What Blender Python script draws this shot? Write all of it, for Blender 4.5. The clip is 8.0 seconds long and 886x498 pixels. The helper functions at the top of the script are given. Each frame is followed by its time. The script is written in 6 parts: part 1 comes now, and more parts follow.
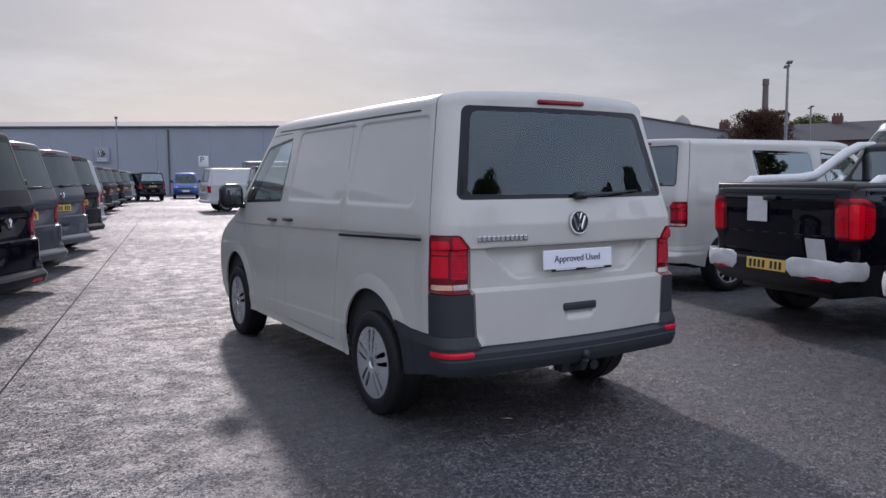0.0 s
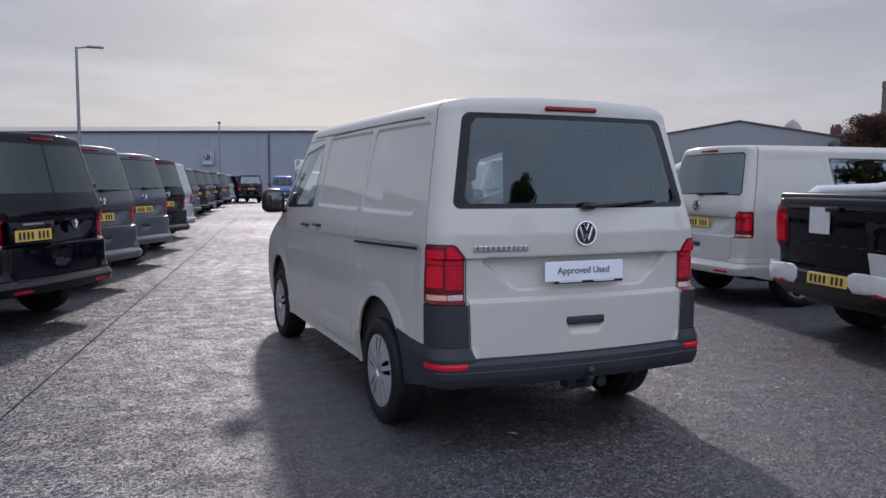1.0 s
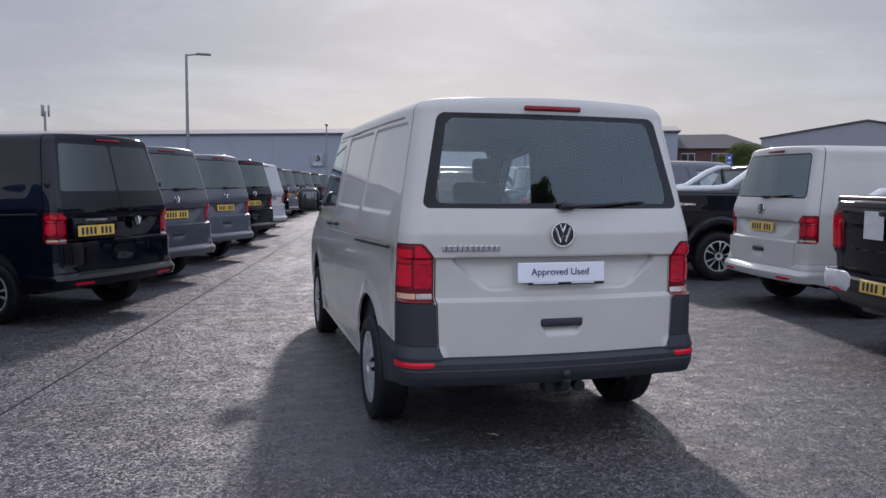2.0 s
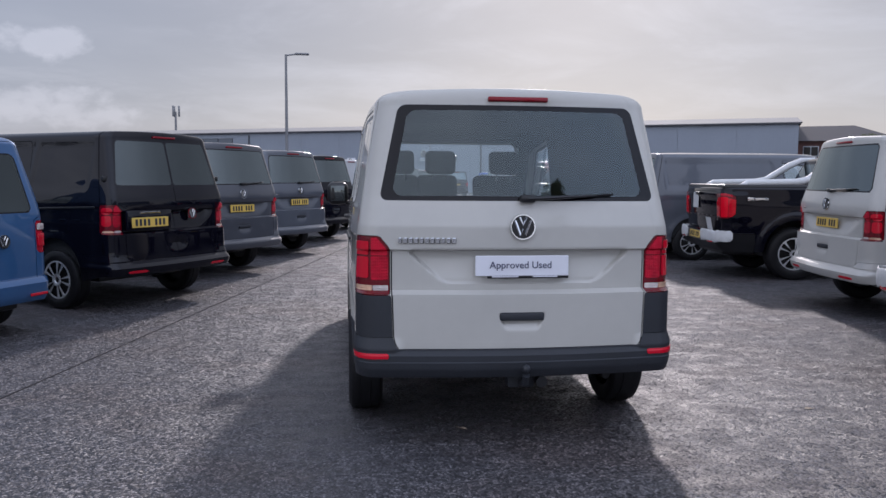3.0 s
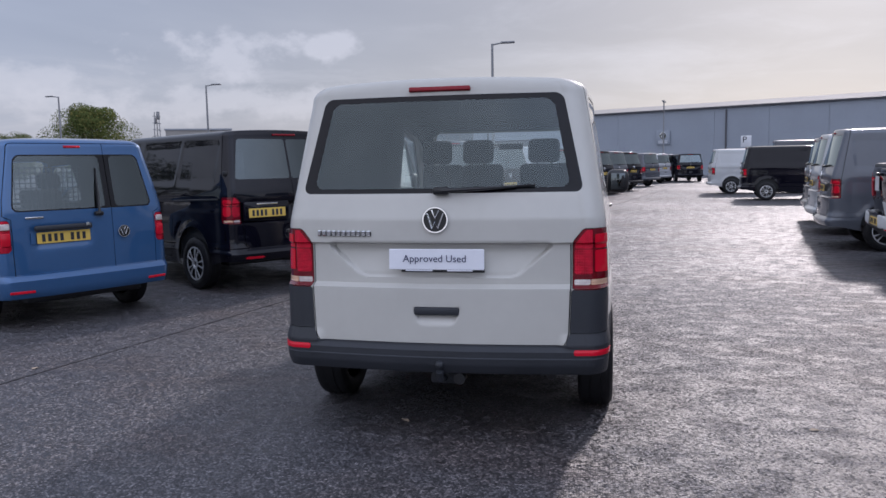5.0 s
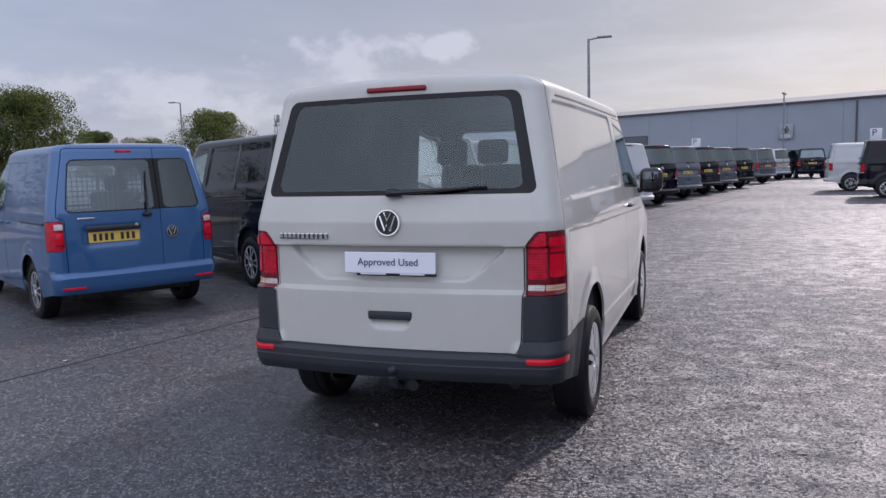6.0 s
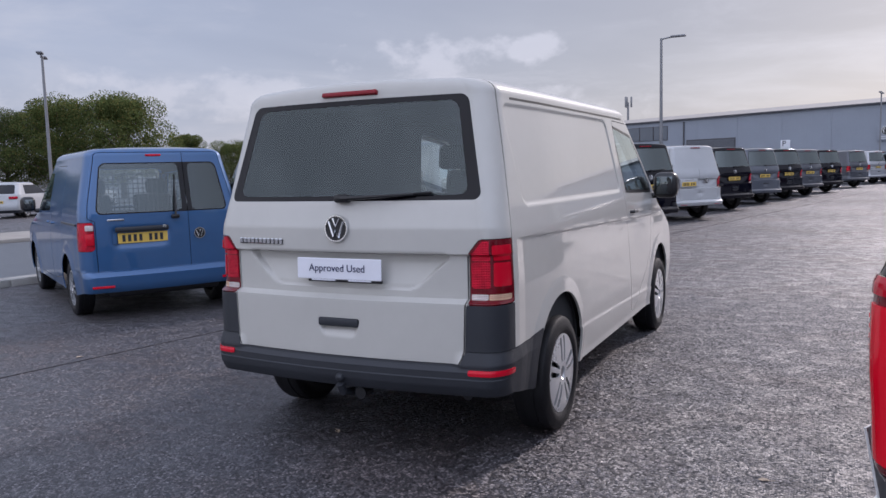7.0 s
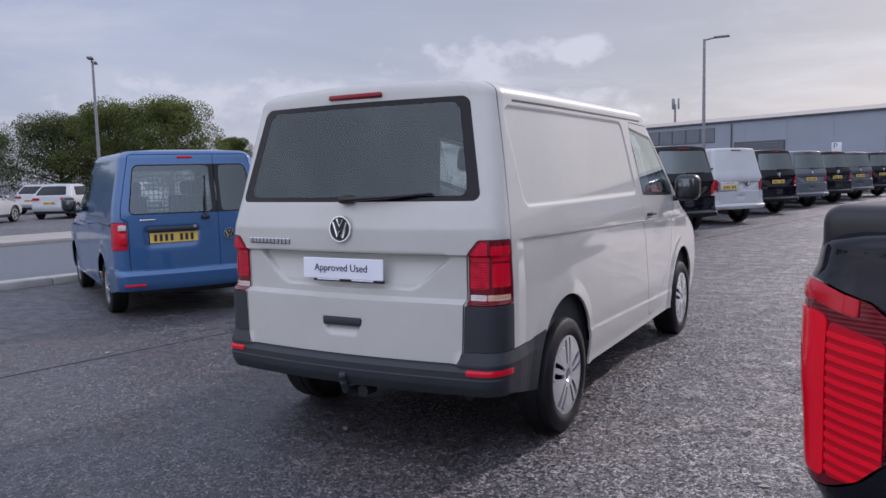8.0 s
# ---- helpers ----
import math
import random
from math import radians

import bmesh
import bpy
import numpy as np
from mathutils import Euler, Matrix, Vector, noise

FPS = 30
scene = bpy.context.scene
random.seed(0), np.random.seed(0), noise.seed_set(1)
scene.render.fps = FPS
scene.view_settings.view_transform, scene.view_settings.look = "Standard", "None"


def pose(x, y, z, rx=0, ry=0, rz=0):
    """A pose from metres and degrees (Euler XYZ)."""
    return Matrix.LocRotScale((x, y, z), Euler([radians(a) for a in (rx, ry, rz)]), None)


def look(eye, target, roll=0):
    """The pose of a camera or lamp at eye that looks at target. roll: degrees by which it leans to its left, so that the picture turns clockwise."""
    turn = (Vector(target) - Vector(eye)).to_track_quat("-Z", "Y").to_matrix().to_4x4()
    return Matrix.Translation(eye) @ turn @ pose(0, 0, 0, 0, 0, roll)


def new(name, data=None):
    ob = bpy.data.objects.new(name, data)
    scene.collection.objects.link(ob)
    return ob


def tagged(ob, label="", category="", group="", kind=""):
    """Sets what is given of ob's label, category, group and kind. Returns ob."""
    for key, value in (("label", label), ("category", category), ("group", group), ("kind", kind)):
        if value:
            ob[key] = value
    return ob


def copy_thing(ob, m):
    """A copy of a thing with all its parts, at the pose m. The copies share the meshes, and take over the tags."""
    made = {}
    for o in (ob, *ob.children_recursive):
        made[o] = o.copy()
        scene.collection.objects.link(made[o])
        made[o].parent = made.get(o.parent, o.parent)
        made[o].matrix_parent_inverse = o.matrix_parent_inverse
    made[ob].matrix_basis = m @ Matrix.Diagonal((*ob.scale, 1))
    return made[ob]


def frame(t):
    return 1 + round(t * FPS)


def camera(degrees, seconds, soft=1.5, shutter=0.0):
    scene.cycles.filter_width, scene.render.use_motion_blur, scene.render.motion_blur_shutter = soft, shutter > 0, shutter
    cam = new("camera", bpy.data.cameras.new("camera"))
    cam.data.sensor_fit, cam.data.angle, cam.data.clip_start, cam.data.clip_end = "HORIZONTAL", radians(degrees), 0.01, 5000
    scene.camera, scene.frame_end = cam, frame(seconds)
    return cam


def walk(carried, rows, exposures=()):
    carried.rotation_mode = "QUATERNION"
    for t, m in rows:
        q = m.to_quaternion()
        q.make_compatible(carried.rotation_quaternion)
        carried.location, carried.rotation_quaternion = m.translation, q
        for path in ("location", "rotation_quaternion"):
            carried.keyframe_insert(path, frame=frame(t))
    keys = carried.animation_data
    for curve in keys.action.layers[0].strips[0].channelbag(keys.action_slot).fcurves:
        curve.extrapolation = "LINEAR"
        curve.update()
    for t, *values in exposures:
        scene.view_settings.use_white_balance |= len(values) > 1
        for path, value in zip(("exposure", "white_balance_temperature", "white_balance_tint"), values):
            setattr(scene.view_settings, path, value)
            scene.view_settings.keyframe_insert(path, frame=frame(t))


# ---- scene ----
cam = camera(59.6, 8.0)
METRES, EYE, TILT, LEAN, TURN = 5.814, 1.5, 0.0, 0.0, -30.5
ROWS = [
    (0.0, 0.0, 0.0, 0.0, -0.03, -5.24, 0.28),
    (0.5, 0.0414, 0.0101, -0.0031, 3.33, -5.08, 0.1),
    (1.0, 0.0932, 0.018, 0.0033, 7.12, -4.9, -0.25),
    (1.5, 0.1619, 0.0203, 0.0038, 11.14, -4.84, -0.46),
    (2.0, 0.2224, 0.0378, 0.0023, 15.26, -4.84, -0.55),
    (3.5, 0.4306, 0.1192, 0.0002, 27.9, -5.46, -0.19),
    (4.0, 0.4954, 0.1608, 0.0028, 32.43, -5.78, 0.12),
    (4.5, 0.5612, 0.2075, 0.0055, 37.21, -6.06, 0.55),
    (6.0, 0.712, 0.3785, 0.0048, 50.45, -6.14, 1.59),
    (6.5, 0.7418, 0.4393, 0.0034, 53.85, -5.97, 1.58),
    (7.0, 0.7735, 0.4844, 0.0045, 56.69, -5.81, 1.51),
    (7.5, 0.794, 0.5106, 0.004, 58.66, -5.65, 1.42),
    (8.0, 0.799, 0.5132, 0.0026, 59.96, -5.54, 1.42),
]
walk(cam, [(t, pose(0, 0, EYE, TILT, LEAN, TURN) @ pose(METRES * x, METRES * y, METRES * z, 90 + pitch, roll, yaw)) for t, x, y, z, yaw, pitch, roll in ROWS],
     exposures=[(0.0, 0.07, 5700, 15), (3.5, 0.11, 5620, 15), (6.0, 0.21, 5680, 16), (8.0, 0.28, 5700, 17)])


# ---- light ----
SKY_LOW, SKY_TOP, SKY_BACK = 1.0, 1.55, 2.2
SUN_AZ, SUN_EL = 16.0, 27.0  # degrees right of +y, degrees up
world = bpy.data.worlds.new("sky")
scene.world = world
world.use_nodes = True


def sky_nodes():
    nt = world.node_tree
    nd, ln = nt.nodes, nt.links
    nd.clear()
    out = nd.new("ShaderNodeOutputWorld")
    bg = nd.new("ShaderNodeBackground")
    bg.inputs["Strength"].default_value = 1.0
    sky = nd.new("ShaderNodeTexSky")
    sky.sky_type = "NISHITA"
    sky.sun_disc = False
    sky.sun_elevation, sky.sun_rotation = radians(SUN_EL), radians(SUN_AZ)
    sky.air_density, sky.dust_density = 1.0, 2.0
    dim = nd.new("ShaderNodeMixRGB")
    dim.blend_type = "MULTIPLY"
    dim.inputs[0].default_value = 1.0
    dim.inputs[2].default_value = (0.1, 0.1, 0.1, 1)
    ln.new(sky.outputs[0], dim.inputs[1])
    tc = nd.new("ShaderNodeTexCoord")
    # clouds lie on a layer: the direction is divided by its height
    sep = nd.new("ShaderNodeSeparateXYZ")
    ln.new(tc.outputs["Generated"], sep.inputs[0])

    def m(op, a, b=None, c=None):
        n = nd.new("ShaderNodeMath")
        n.operation = op
        for i, v in enumerate((a, b, c)):
            if v is None:
                continue
            if isinstance(v, (int, float)):
                n.inputs[i].default_value = v
            else:
                ln.new(v, n.inputs[i])
        return n.outputs[0]

    up = m("ADD", m("MAXIMUM", sep.outputs[2], 0.0), 0.12)
    flat = nd.new("ShaderNodeCombineXYZ")
    ln.new(m("DIVIDE", sep.outputs[0], up), flat.inputs[0])
    ln.new(m("DIVIDE", sep.outputs[1], up), flat.inputs[1])

    def cloud(scale, detail, rough, lo, hi, shift):
        mp = nd.new("ShaderNodeMapping")
        mp.inputs["Location"].default_value = shift
        ln.new(flat.outputs[0], mp.inputs[0])
        n = nd.new("ShaderNodeTexNoise")
        n.inputs["Scale"].default_value = scale
        n.inputs["Detail"].default_value = detail
        n.inputs["Roughness"].default_value = rough
        n.inputs["Distortion"].default_value = 0.4
        ln.new(mp.outputs[0], n.inputs[0])
        r = nd.new("ShaderNodeMapRange")
        r.interpolation_type = "SMOOTHSTEP"
        r.inputs[1].default_value, r.inputs[2].default_value = lo, hi
        ln.new(n.outputs[0], r.inputs[0])
        return r.outputs[0]

    big = cloud(0.33, 5, 0.55, 0.3, 0.72, (3.1, 1.7, 0))
    small = cloud(1.1, 8, 0.62, 0.42, 0.72, (8.3, 2.2, 0.5))
    # haze glow round the veiled sun
    sd = nd.new("ShaderNodeVectorMath")
    sd.operation = "DOT_PRODUCT"
    ce = math.cos(radians(SUN_EL))
    sd.inputs[1].default_value = (ce * math.sin(radians(SUN_AZ)), ce * math.cos(radians(SUN_AZ)), math.sin(radians(SUN_EL)))
    ln.new(tc.outputs["Generated"], sd.inputs[0])
    near = m("MAXIMUM", sd.outputs["Value"], 0.0)
    glow = m("ADD", m("MULTIPLY", m("POWER", near, 6.0), 0.02), m("MULTIPLY", m("POWER", near, 40.0), 0.02))

    def mix(fac, a, b):
        n = nd.new("ShaderNodeMixRGB")
        ln.new(fac, n.inputs[0]) if not isinstance(fac, float) else None
        if isinstance(fac, float):
            n.inputs[0].default_value = fac
        for i, v in ((1, a), (2, b)):
            if isinstance(v, tuple):
                n.inputs[i].default_value = v
            else:
                ln.new(v, n.inputs[i])
        return n.outputs[0]

    # bluer away from the veiled sun, paler and warmer towards it
    wd = nd.new("ShaderNodeVectorMath")
    wd.operation = "DOT_PRODUCT"
    wd.inputs[1].default_value = (math.sin(radians(38)), math.cos(radians(38)), 0)
    ln.new(tc.outputs["Generated"], wd.inputs[0])
    side = nd.new("ShaderNodeMapRange")
    side.interpolation_type = "SMOOTHSTEP"
    side.inputs[1].default_value, side.inputs[2].default_value = -0.1, 0.95
    ln.new(wd.outputs["Value"], side.inputs[0])
    back = nd.new("ShaderNodeMapRange")
    back.interpolation_type = "SMOOTHSTEP"
    back.inputs[1].default_value, back.inputs[2].default_value, back.inputs[4].default_value = -0.1, -1.0, 1.15
    ln.new(wd.outputs["Value"], back.inputs[0])
    both = m("ADD", side.outputs[0], back.outputs[0])
    dark_sky = mix(both, (0.275, 0.305, 0.36, 1), (0.30, 0.288, 0.277, 1))
    light_sky = mix(both, (0.42, 0.44, 0.48, 1), (0.43, 0.406, 0.377, 1))
    grey = mix(big, dark_sky, light_sky)
    veil = mix(m("MULTIPLY", small, 0.5), grey, (0.55, 0.528, 0.515, 1))
    # a bank of pale heaped cloud over the tree line

    def heap(az, el, wide, tall, shift, cover):
        ca, sa = math.cos(radians(az)), math.sin(radians(az))
        along = nd.new("ShaderNodeVectorMath")
        along.operation = "DOT_PRODUCT"
        along.inputs[1].default_value = (ca, -sa, 0)
        ahead = nd.new("ShaderNodeVectorMath")
        ahead.operation = "DOT_PRODUCT"
        ahead.inputs[1].default_value = (sa, ca, 0)
        for n in (along, ahead):
            ln.new(tc.outputs["Generated"], n.inputs[0])
        ex = m("DIVIDE", along.outputs["Value"], wide)
        ey = m("DIVIDE", m("SUBTRACT", sep.outputs[2], math.sin(radians(el))), tall)
        far_off = m("ADD", m("MULTIPLY", ex, ex), m("MULTIPLY", ey, ey))
        mp = nd.new("ShaderNodeMapping")
        mp.inputs["Location"].default_value = shift
        mp.inputs["Scale"].default_value = (1, 1, 1.5)
        ln.new(tc.outputs["Generated"], mp.inputs[0])
        n = nd.new("ShaderNodeTexNoise")
        n.inputs["Scale"].default_value, n.inputs["Detail"].default_value, n.inputs["Roughness"].default_value = 17, 7, 0.55
        ln.new(mp.outputs[0], n.inputs[0])
        dens = m("SUBTRACT", m("MULTIPLY_ADD", n.outputs[0], 3.6, -1.2), m("MULTIPLY", far_off, 0.5))
        r = nd.new("ShaderNodeMapRange")
        r.interpolation_type = "SMOOTHSTEP"
        r.inputs[1].default_value, r.inputs[2].default_value, r.inputs[4].default_value = 0.0, 0.75, cover
        ln.new(dens, r.inputs[0])
        return m("MULTIPLY", r.outputs[0], m("GREATER_THAN", ahead.outputs["Value"], 0.0))

    for spot in ((-26.5, 7.9, 0.115, 0.030, (0.3, 0.1, 0.7), 0.6), (-19.5, 8.6, 0.045, 0.016, (1.3, 0.4, 0.2), 0.6), (-44, 5.5, 0.20, 0.030, (2.1, 0.9, 0.4), 0.55), (-28, 4.5, 0.25, 0.025, (0.8, 1.9, 0.1), 0.6)):
        veil = mix(heap(*spot), veil, (0.63, 0.60, 0.585, 1))
    # paler, warmer band near the horizon
    low = m("POWER", m("SUBTRACT", 1.0, m("MINIMUM", m("MAXIMUM", sep.outputs[2], 0.0), 1.0)), 9.0)
    veil = mix(m("MULTIPLY", low, 0.45), veil, (0.53, 0.485, 0.46, 1))
    add = nd.new("ShaderNodeMixRGB")
    add.blend_type = "ADD"
    add.inputs[0].default_value = 1.0
    gl = nd.new("ShaderNodeMixRGB")
    gl.blend_type = "MULTIPLY"
    gl.inputs[0].default_value = 1.0
    gl.inputs[2].default_value = (1.0, 0.98, 0.93, 1)
    ln.new(glow, gl.inputs[1])
    ln.new(veil, add.inputs[1])
    ln.new(gl.outputs[0], add.inputs[2])
    full = mix(0.88, dim.outputs[0], add.outputs[0])
    ln.new(full, bg.inputs[0])
    # an overcast dome is brightest overhead
    dome = nd.new("ShaderNodeMapRange")
    dome.interpolation_type = "SMOOTHSTEP"
    dome.inputs[1].default_value, dome.inputs[2].default_value = 0.16, 0.85
    dome.inputs[3].default_value, dome.inputs[4].default_value = SKY_LOW, SKY_TOP
    ln.new(sep.outputs[2], dome.inputs[0])
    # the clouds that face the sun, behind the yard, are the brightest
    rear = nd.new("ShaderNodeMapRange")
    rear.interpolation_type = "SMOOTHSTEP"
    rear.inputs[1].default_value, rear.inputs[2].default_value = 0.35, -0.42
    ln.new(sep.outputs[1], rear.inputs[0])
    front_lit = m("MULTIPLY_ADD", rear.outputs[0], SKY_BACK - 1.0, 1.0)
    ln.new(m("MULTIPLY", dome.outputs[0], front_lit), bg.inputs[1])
    ln.new(bg.outputs[0], out.inputs[0])


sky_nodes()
sun_data = bpy.data.lights.new("sun", "SUN")
sun_data.energy, sun_data.angle, sun_data.color = 1.75, radians(3.2), (1.0, 0.85, 0.73)
sun = new("sun", sun_data)
sun.matrix_world = look((0, 0, 0), (-math.cos(radians(SUN_EL)) * math.sin(radians(SUN_AZ)), -math.cos(radians(SUN_EL)) * math.cos(radians(SUN_AZ)), -math.sin(radians(SUN_EL))))


# ---- materials ----
def nodes_of(name):
    m = bpy.data.materials.new(name)
    m.use_nodes = True
    return m, m.node_tree.nodes, m.node_tree.links, m.node_tree.nodes["Principled BSDF"]


def plain(name, rgb, rough=0.5, metal=0.0, vary=0.08, scale=6.0, bump=0.0, bscale=80.0, coat=0.0, spec=0.5, coat_rough=0.04):
    """Colour with soft variation at two scales, wear in the roughness, and fine relief."""
    m, nd, ln, b = nodes_of(name)
    tc = nd.new("ShaderNodeTexCoord")
    n1 = nd.new("ShaderNodeTexNoise")
    n1.inputs["Scale"].default_value, n1.inputs["Detail"].default_value = scale, 6
    n2 = nd.new("ShaderNodeTexNoise")
    n2.inputs["Scale"].default_value, n2.inputs["Detail"].default_value = scale * 9, 3
    for n in (n1, n2):
        ln.new(tc.outputs["Object"], n.inputs[0])
    a = nd.new("ShaderNodeMath")
    a.operation = "MULTIPLY_ADD"
    a.inputs[1].default_value = 0.35
    ln.new(n2.outputs[0], a.inputs[0])
    ln.new(n1.outputs[0], a.inputs[2])
    r = nd.new("ShaderNodeValToRGB")
    r.color_ramp.elements[0].position, r.color_ramp.elements[1].position = 0.4, 0.95
    r.color_ramp.elements[0].color = (*[c * (1 - vary) for c in rgb], 1)
    r.color_ramp.elements[1].color = (*[min(1, c * (1 + vary)) for c in rgb], 1)
    ln.new(a.outputs[0], r.inputs[0])
    ln.new(r.outputs[0], b.inputs["Base Color"])
    rr = nd.new("ShaderNodeMapRange")
    rr.inputs[1].default_value, rr.inputs[2].default_value = 0.3, 1.0
    rr.inputs[3].default_value, rr.inputs[4].default_value = max(0.02, rough * 0.85), min(1, rough * 1.18)
    ln.new(a.outputs[0], rr.inputs[0])
    ln.new(rr.outputs[0], b.inputs["Roughness"])
    b.inputs["Metallic"].default_value = metal
    b.inputs["Specular IOR Level"].default_value = spec
    b.inputs["Coat Weight"].default_value = coat
    b.inputs["Coat Roughness"].default_value = coat_rough
    if bump:
        n3 = nd.new("ShaderNodeTexNoise")
        n3.inputs["Scale"].default_value, n3.inputs["Detail"].default_value = bscale, 4
        ln.new(tc.outputs["Object"], n3.inputs[0])
        bp = nd.new("ShaderNodeBump")
        bp.inputs["Strength"].default_value, bp.inputs["Distance"].default_value = bump, 0.01
        ln.new(n3.outputs[0], bp.inputs["Height"])
        ln.new(bp.outputs[0], b.inputs["Normal"])
    return m


def paint(name, rgb, flake=0.0, coat=0.85, ior=1.6, spec=0.2):
    """Car paint under clear lacquer, with a trace of road film."""
    m = plain(name, rgb, 0.42 if not flake else 0.34, flake, 0.05, 1.7, coat=coat, coat_rough=0.03, spec=spec)
    m.node_tree.nodes["Principled BSDF"].inputs["Coat IOR"].default_value = ior
    return m


def glass(name, tint, gloss=0.04, dust=0.0):
    """Thin car glass: clear part tinted, sky mirrored more at a slant."""
    m = bpy.data.materials.new(name)
    m.use_nodes = True
    nd, ln = m.node_tree.nodes, m.node_tree.links
    nd.clear()
    out = nd.new("ShaderNodeOutputMaterial")
    tr = nd.new("ShaderNodeBsdfTransparent")
    tr.inputs[0].default_value = (*tint, 1)
    gl = nd.new("ShaderNodeBsdfGlossy")
    gl.inputs["Roughness"].default_value = 0.02
    gl.inputs[0].default_value = (0.84, 0.96, 1.0, 1)
    lw = nd.new("ShaderNodeLayerWeight")
    lw.inputs[0].default_value = 0.5
    pw = nd.new("ShaderNodeMath")
    pw.operation = "POWER"
    pw.inputs[1].default_value = 5.0
    ln.new(lw.outputs["Facing"], pw.inputs[0])
    ad = nd.new("ShaderNodeMath")
    ad.operation = "MULTIPLY_ADD"
    ad.inputs[1].default_value, ad.inputs[2].default_value = 0.85, 0.058 + gloss
    ln.new(pw.outputs[0], ad.inputs[0])
    mx = nd.new("ShaderNodeMixShader")
    ln.new(ad.outputs[0], mx.inputs[0])
    ln.new(tr.outputs[0], mx.inputs[1])
    ln.new(gl.outputs[0], mx.inputs[2])
    last = mx.outputs[0]
    if dust:
        du = nd.new("ShaderNodeBsdfTranslucent")
        du.inputs[0].default_value = (0.8, 0.82, 0.8, 1)
        m2 = nd.new("ShaderNodeMixShader")
        m2.inputs[0].default_value = dust
        ln.new(last, m2.inputs[1])
        ln.new(du.outputs[0], m2.inputs[2])
        last = m2.outputs[0]
    ln.new(last, out.inputs[0])
    return m


def asphalt():
    """Stony asphalt, damp in hand-wide patches: single stones, sheen, dust and large stains."""
    m, nd, ln, b = nodes_of("damp_asphalt")
    tc = nd.new("ShaderNodeTexCoord")

    def noise_tex(scale, detail=5, rough=0.6, vec=None, key=0):
        n = nd.new("ShaderNodeTexNoise")
        n.inputs["Scale"].default_value, n.inputs["Detail"].default_value, n.inputs["Roughness"].default_value = scale, detail, rough
        ln.new(vec or tc.outputs["Object"], n.inputs[0])
        return n.outputs[key]

    def ramp(v, lo, hi, a, c):
        r = nd.new("ShaderNodeMapRange")
        r.inputs[1].default_value, r.inputs[2].default_value, r.inputs[3].default_value, r.inputs[4].default_value = lo, hi, a, c
        ln.new(v, r.inputs[0])
        return r.outputs[0]

    def math_(op, a, c):
        n = nd.new("ShaderNodeMath")
        n.operation = op
        for i, v in enumerate((a, c)):
            if isinstance(v, (int, float)):
                n.inputs[i].default_value = v
            else:
                ln.new(v, n.inputs[i])
        return n.outputs[0]

    def cells(scale):
        n = nd.new("ShaderNodeTexVoronoi")
        n.inputs["Scale"].default_value = scale
        ln.new(tc.outputs["Object"], n.inputs[0])
        sp = nd.new("ShaderNodeSeparateColor")
        ln.new(n.outputs["Color"], sp.inputs[0])
        return n, sp.outputs

    stones, stone_key = cells(84)
    chips, chip_key = cells(31)
    # rolled strips along the lane stretch the damp patches
    mp = nd.new("ShaderNodeMapping")
    mp.inputs["Rotation"].default_value = (0, 0, radians(11.4))
    mp.inputs["Scale"].default_value = (0.8, 1.1, 1)
    ln.new(tc.outputs["Object"], mp.inputs[0])
    damp = noise_tex(4.6, 9, 0.66, mp.outputs[0])
    wide = noise_tex(0.2, 5, 0.55)
    dusty = noise_tex(0.75, 6, 0.6, mp.outputs[0])
    mid = noise_tex(15, 4, 0.65)
    grain = noise_tex(170, 3, 0.6)
    wet = math_("ADD", math_("MULTIPLY", damp, 0.7), math_("MULTIPLY", wide, 0.3))
    wetness = ramp(wet, 0.45, 0.56, 0.0, 1.0)
    col = nd.new("ShaderNodeValToRGB")
    els = col.color_ramp.elements
    els[0].color, els[1].color = (0.014, 0.0136, 0.017, 1), (0.52, 0.50, 0.51, 1)
    for pos, rgb in ((0.38, (0.043, 0.041, 0.048)), (0.62, (0.115, 0.109, 0.121)), (0.8, (0.27, 0.255, 0.267))):
        e = els.new(pos)
        e.color = (*rgb, 1)
    shade = math_("ADD", math_("MULTIPLY", stone_key[0], 0.62), math_("ADD", math_("MULTIPLY", chip_key[0], 0.16), math_("MULTIPLY", mid, 0.28)))
    ln.new(math_("MULTIPLY", shade, 0.93), col.inputs[0])

    def times(src, fac, rgb):
        n = nd.new("ShaderNodeMixRGB")
        n.blend_type = "MULTIPLY"
        ln.new(fac, n.inputs[0])
        ln.new(src, n.inputs[1])
        n.inputs[2].default_value = (*rgb, 1)
        return n.outputs[0]

    # binder between the stones, brown dust where it is dry, dark where water stands
    c1 = times(col.outputs[0], ramp(stones.outputs["Distance"], 0.42, 0.75, 0.0, 1.0), (0.25, 0.25, 0.27))
    c2 = times(c1, ramp(dusty, 0.48, 0.62, 0.0, 1.0), (1.0, 0.87, 0.80))
    c3 = times(c2, math_("MULTIPLY", wetness, 0.5), (0.5, 0.5, 0.53))
    ln.new(c3, b.inputs["Base Color"])
    ln.new(math_("ADD", ramp(wetness, 0, 1, 0.66, 0.48), math_("MULTIPLY", stone_key[1], 0.14)), b.inputs["Roughness"])
    b.inputs["Specular IOR Level"].default_value = 0.6

    def slant(v, k):
        s = nd.new("ShaderNodeVectorMath")
        s.operation = "SUBTRACT"
        s.inputs[1].default_value = (0.5, 0.5, 0.5)
        ln.new(v, s.inputs[0])
        q = nd.new("ShaderNodeVectorMath")
        q.operation = "MULTIPLY"
        q.inputs[1].default_value = (k, k, 0)
        ln.new(s.outputs[0], q.inputs[0])
        return q.outputs[0]

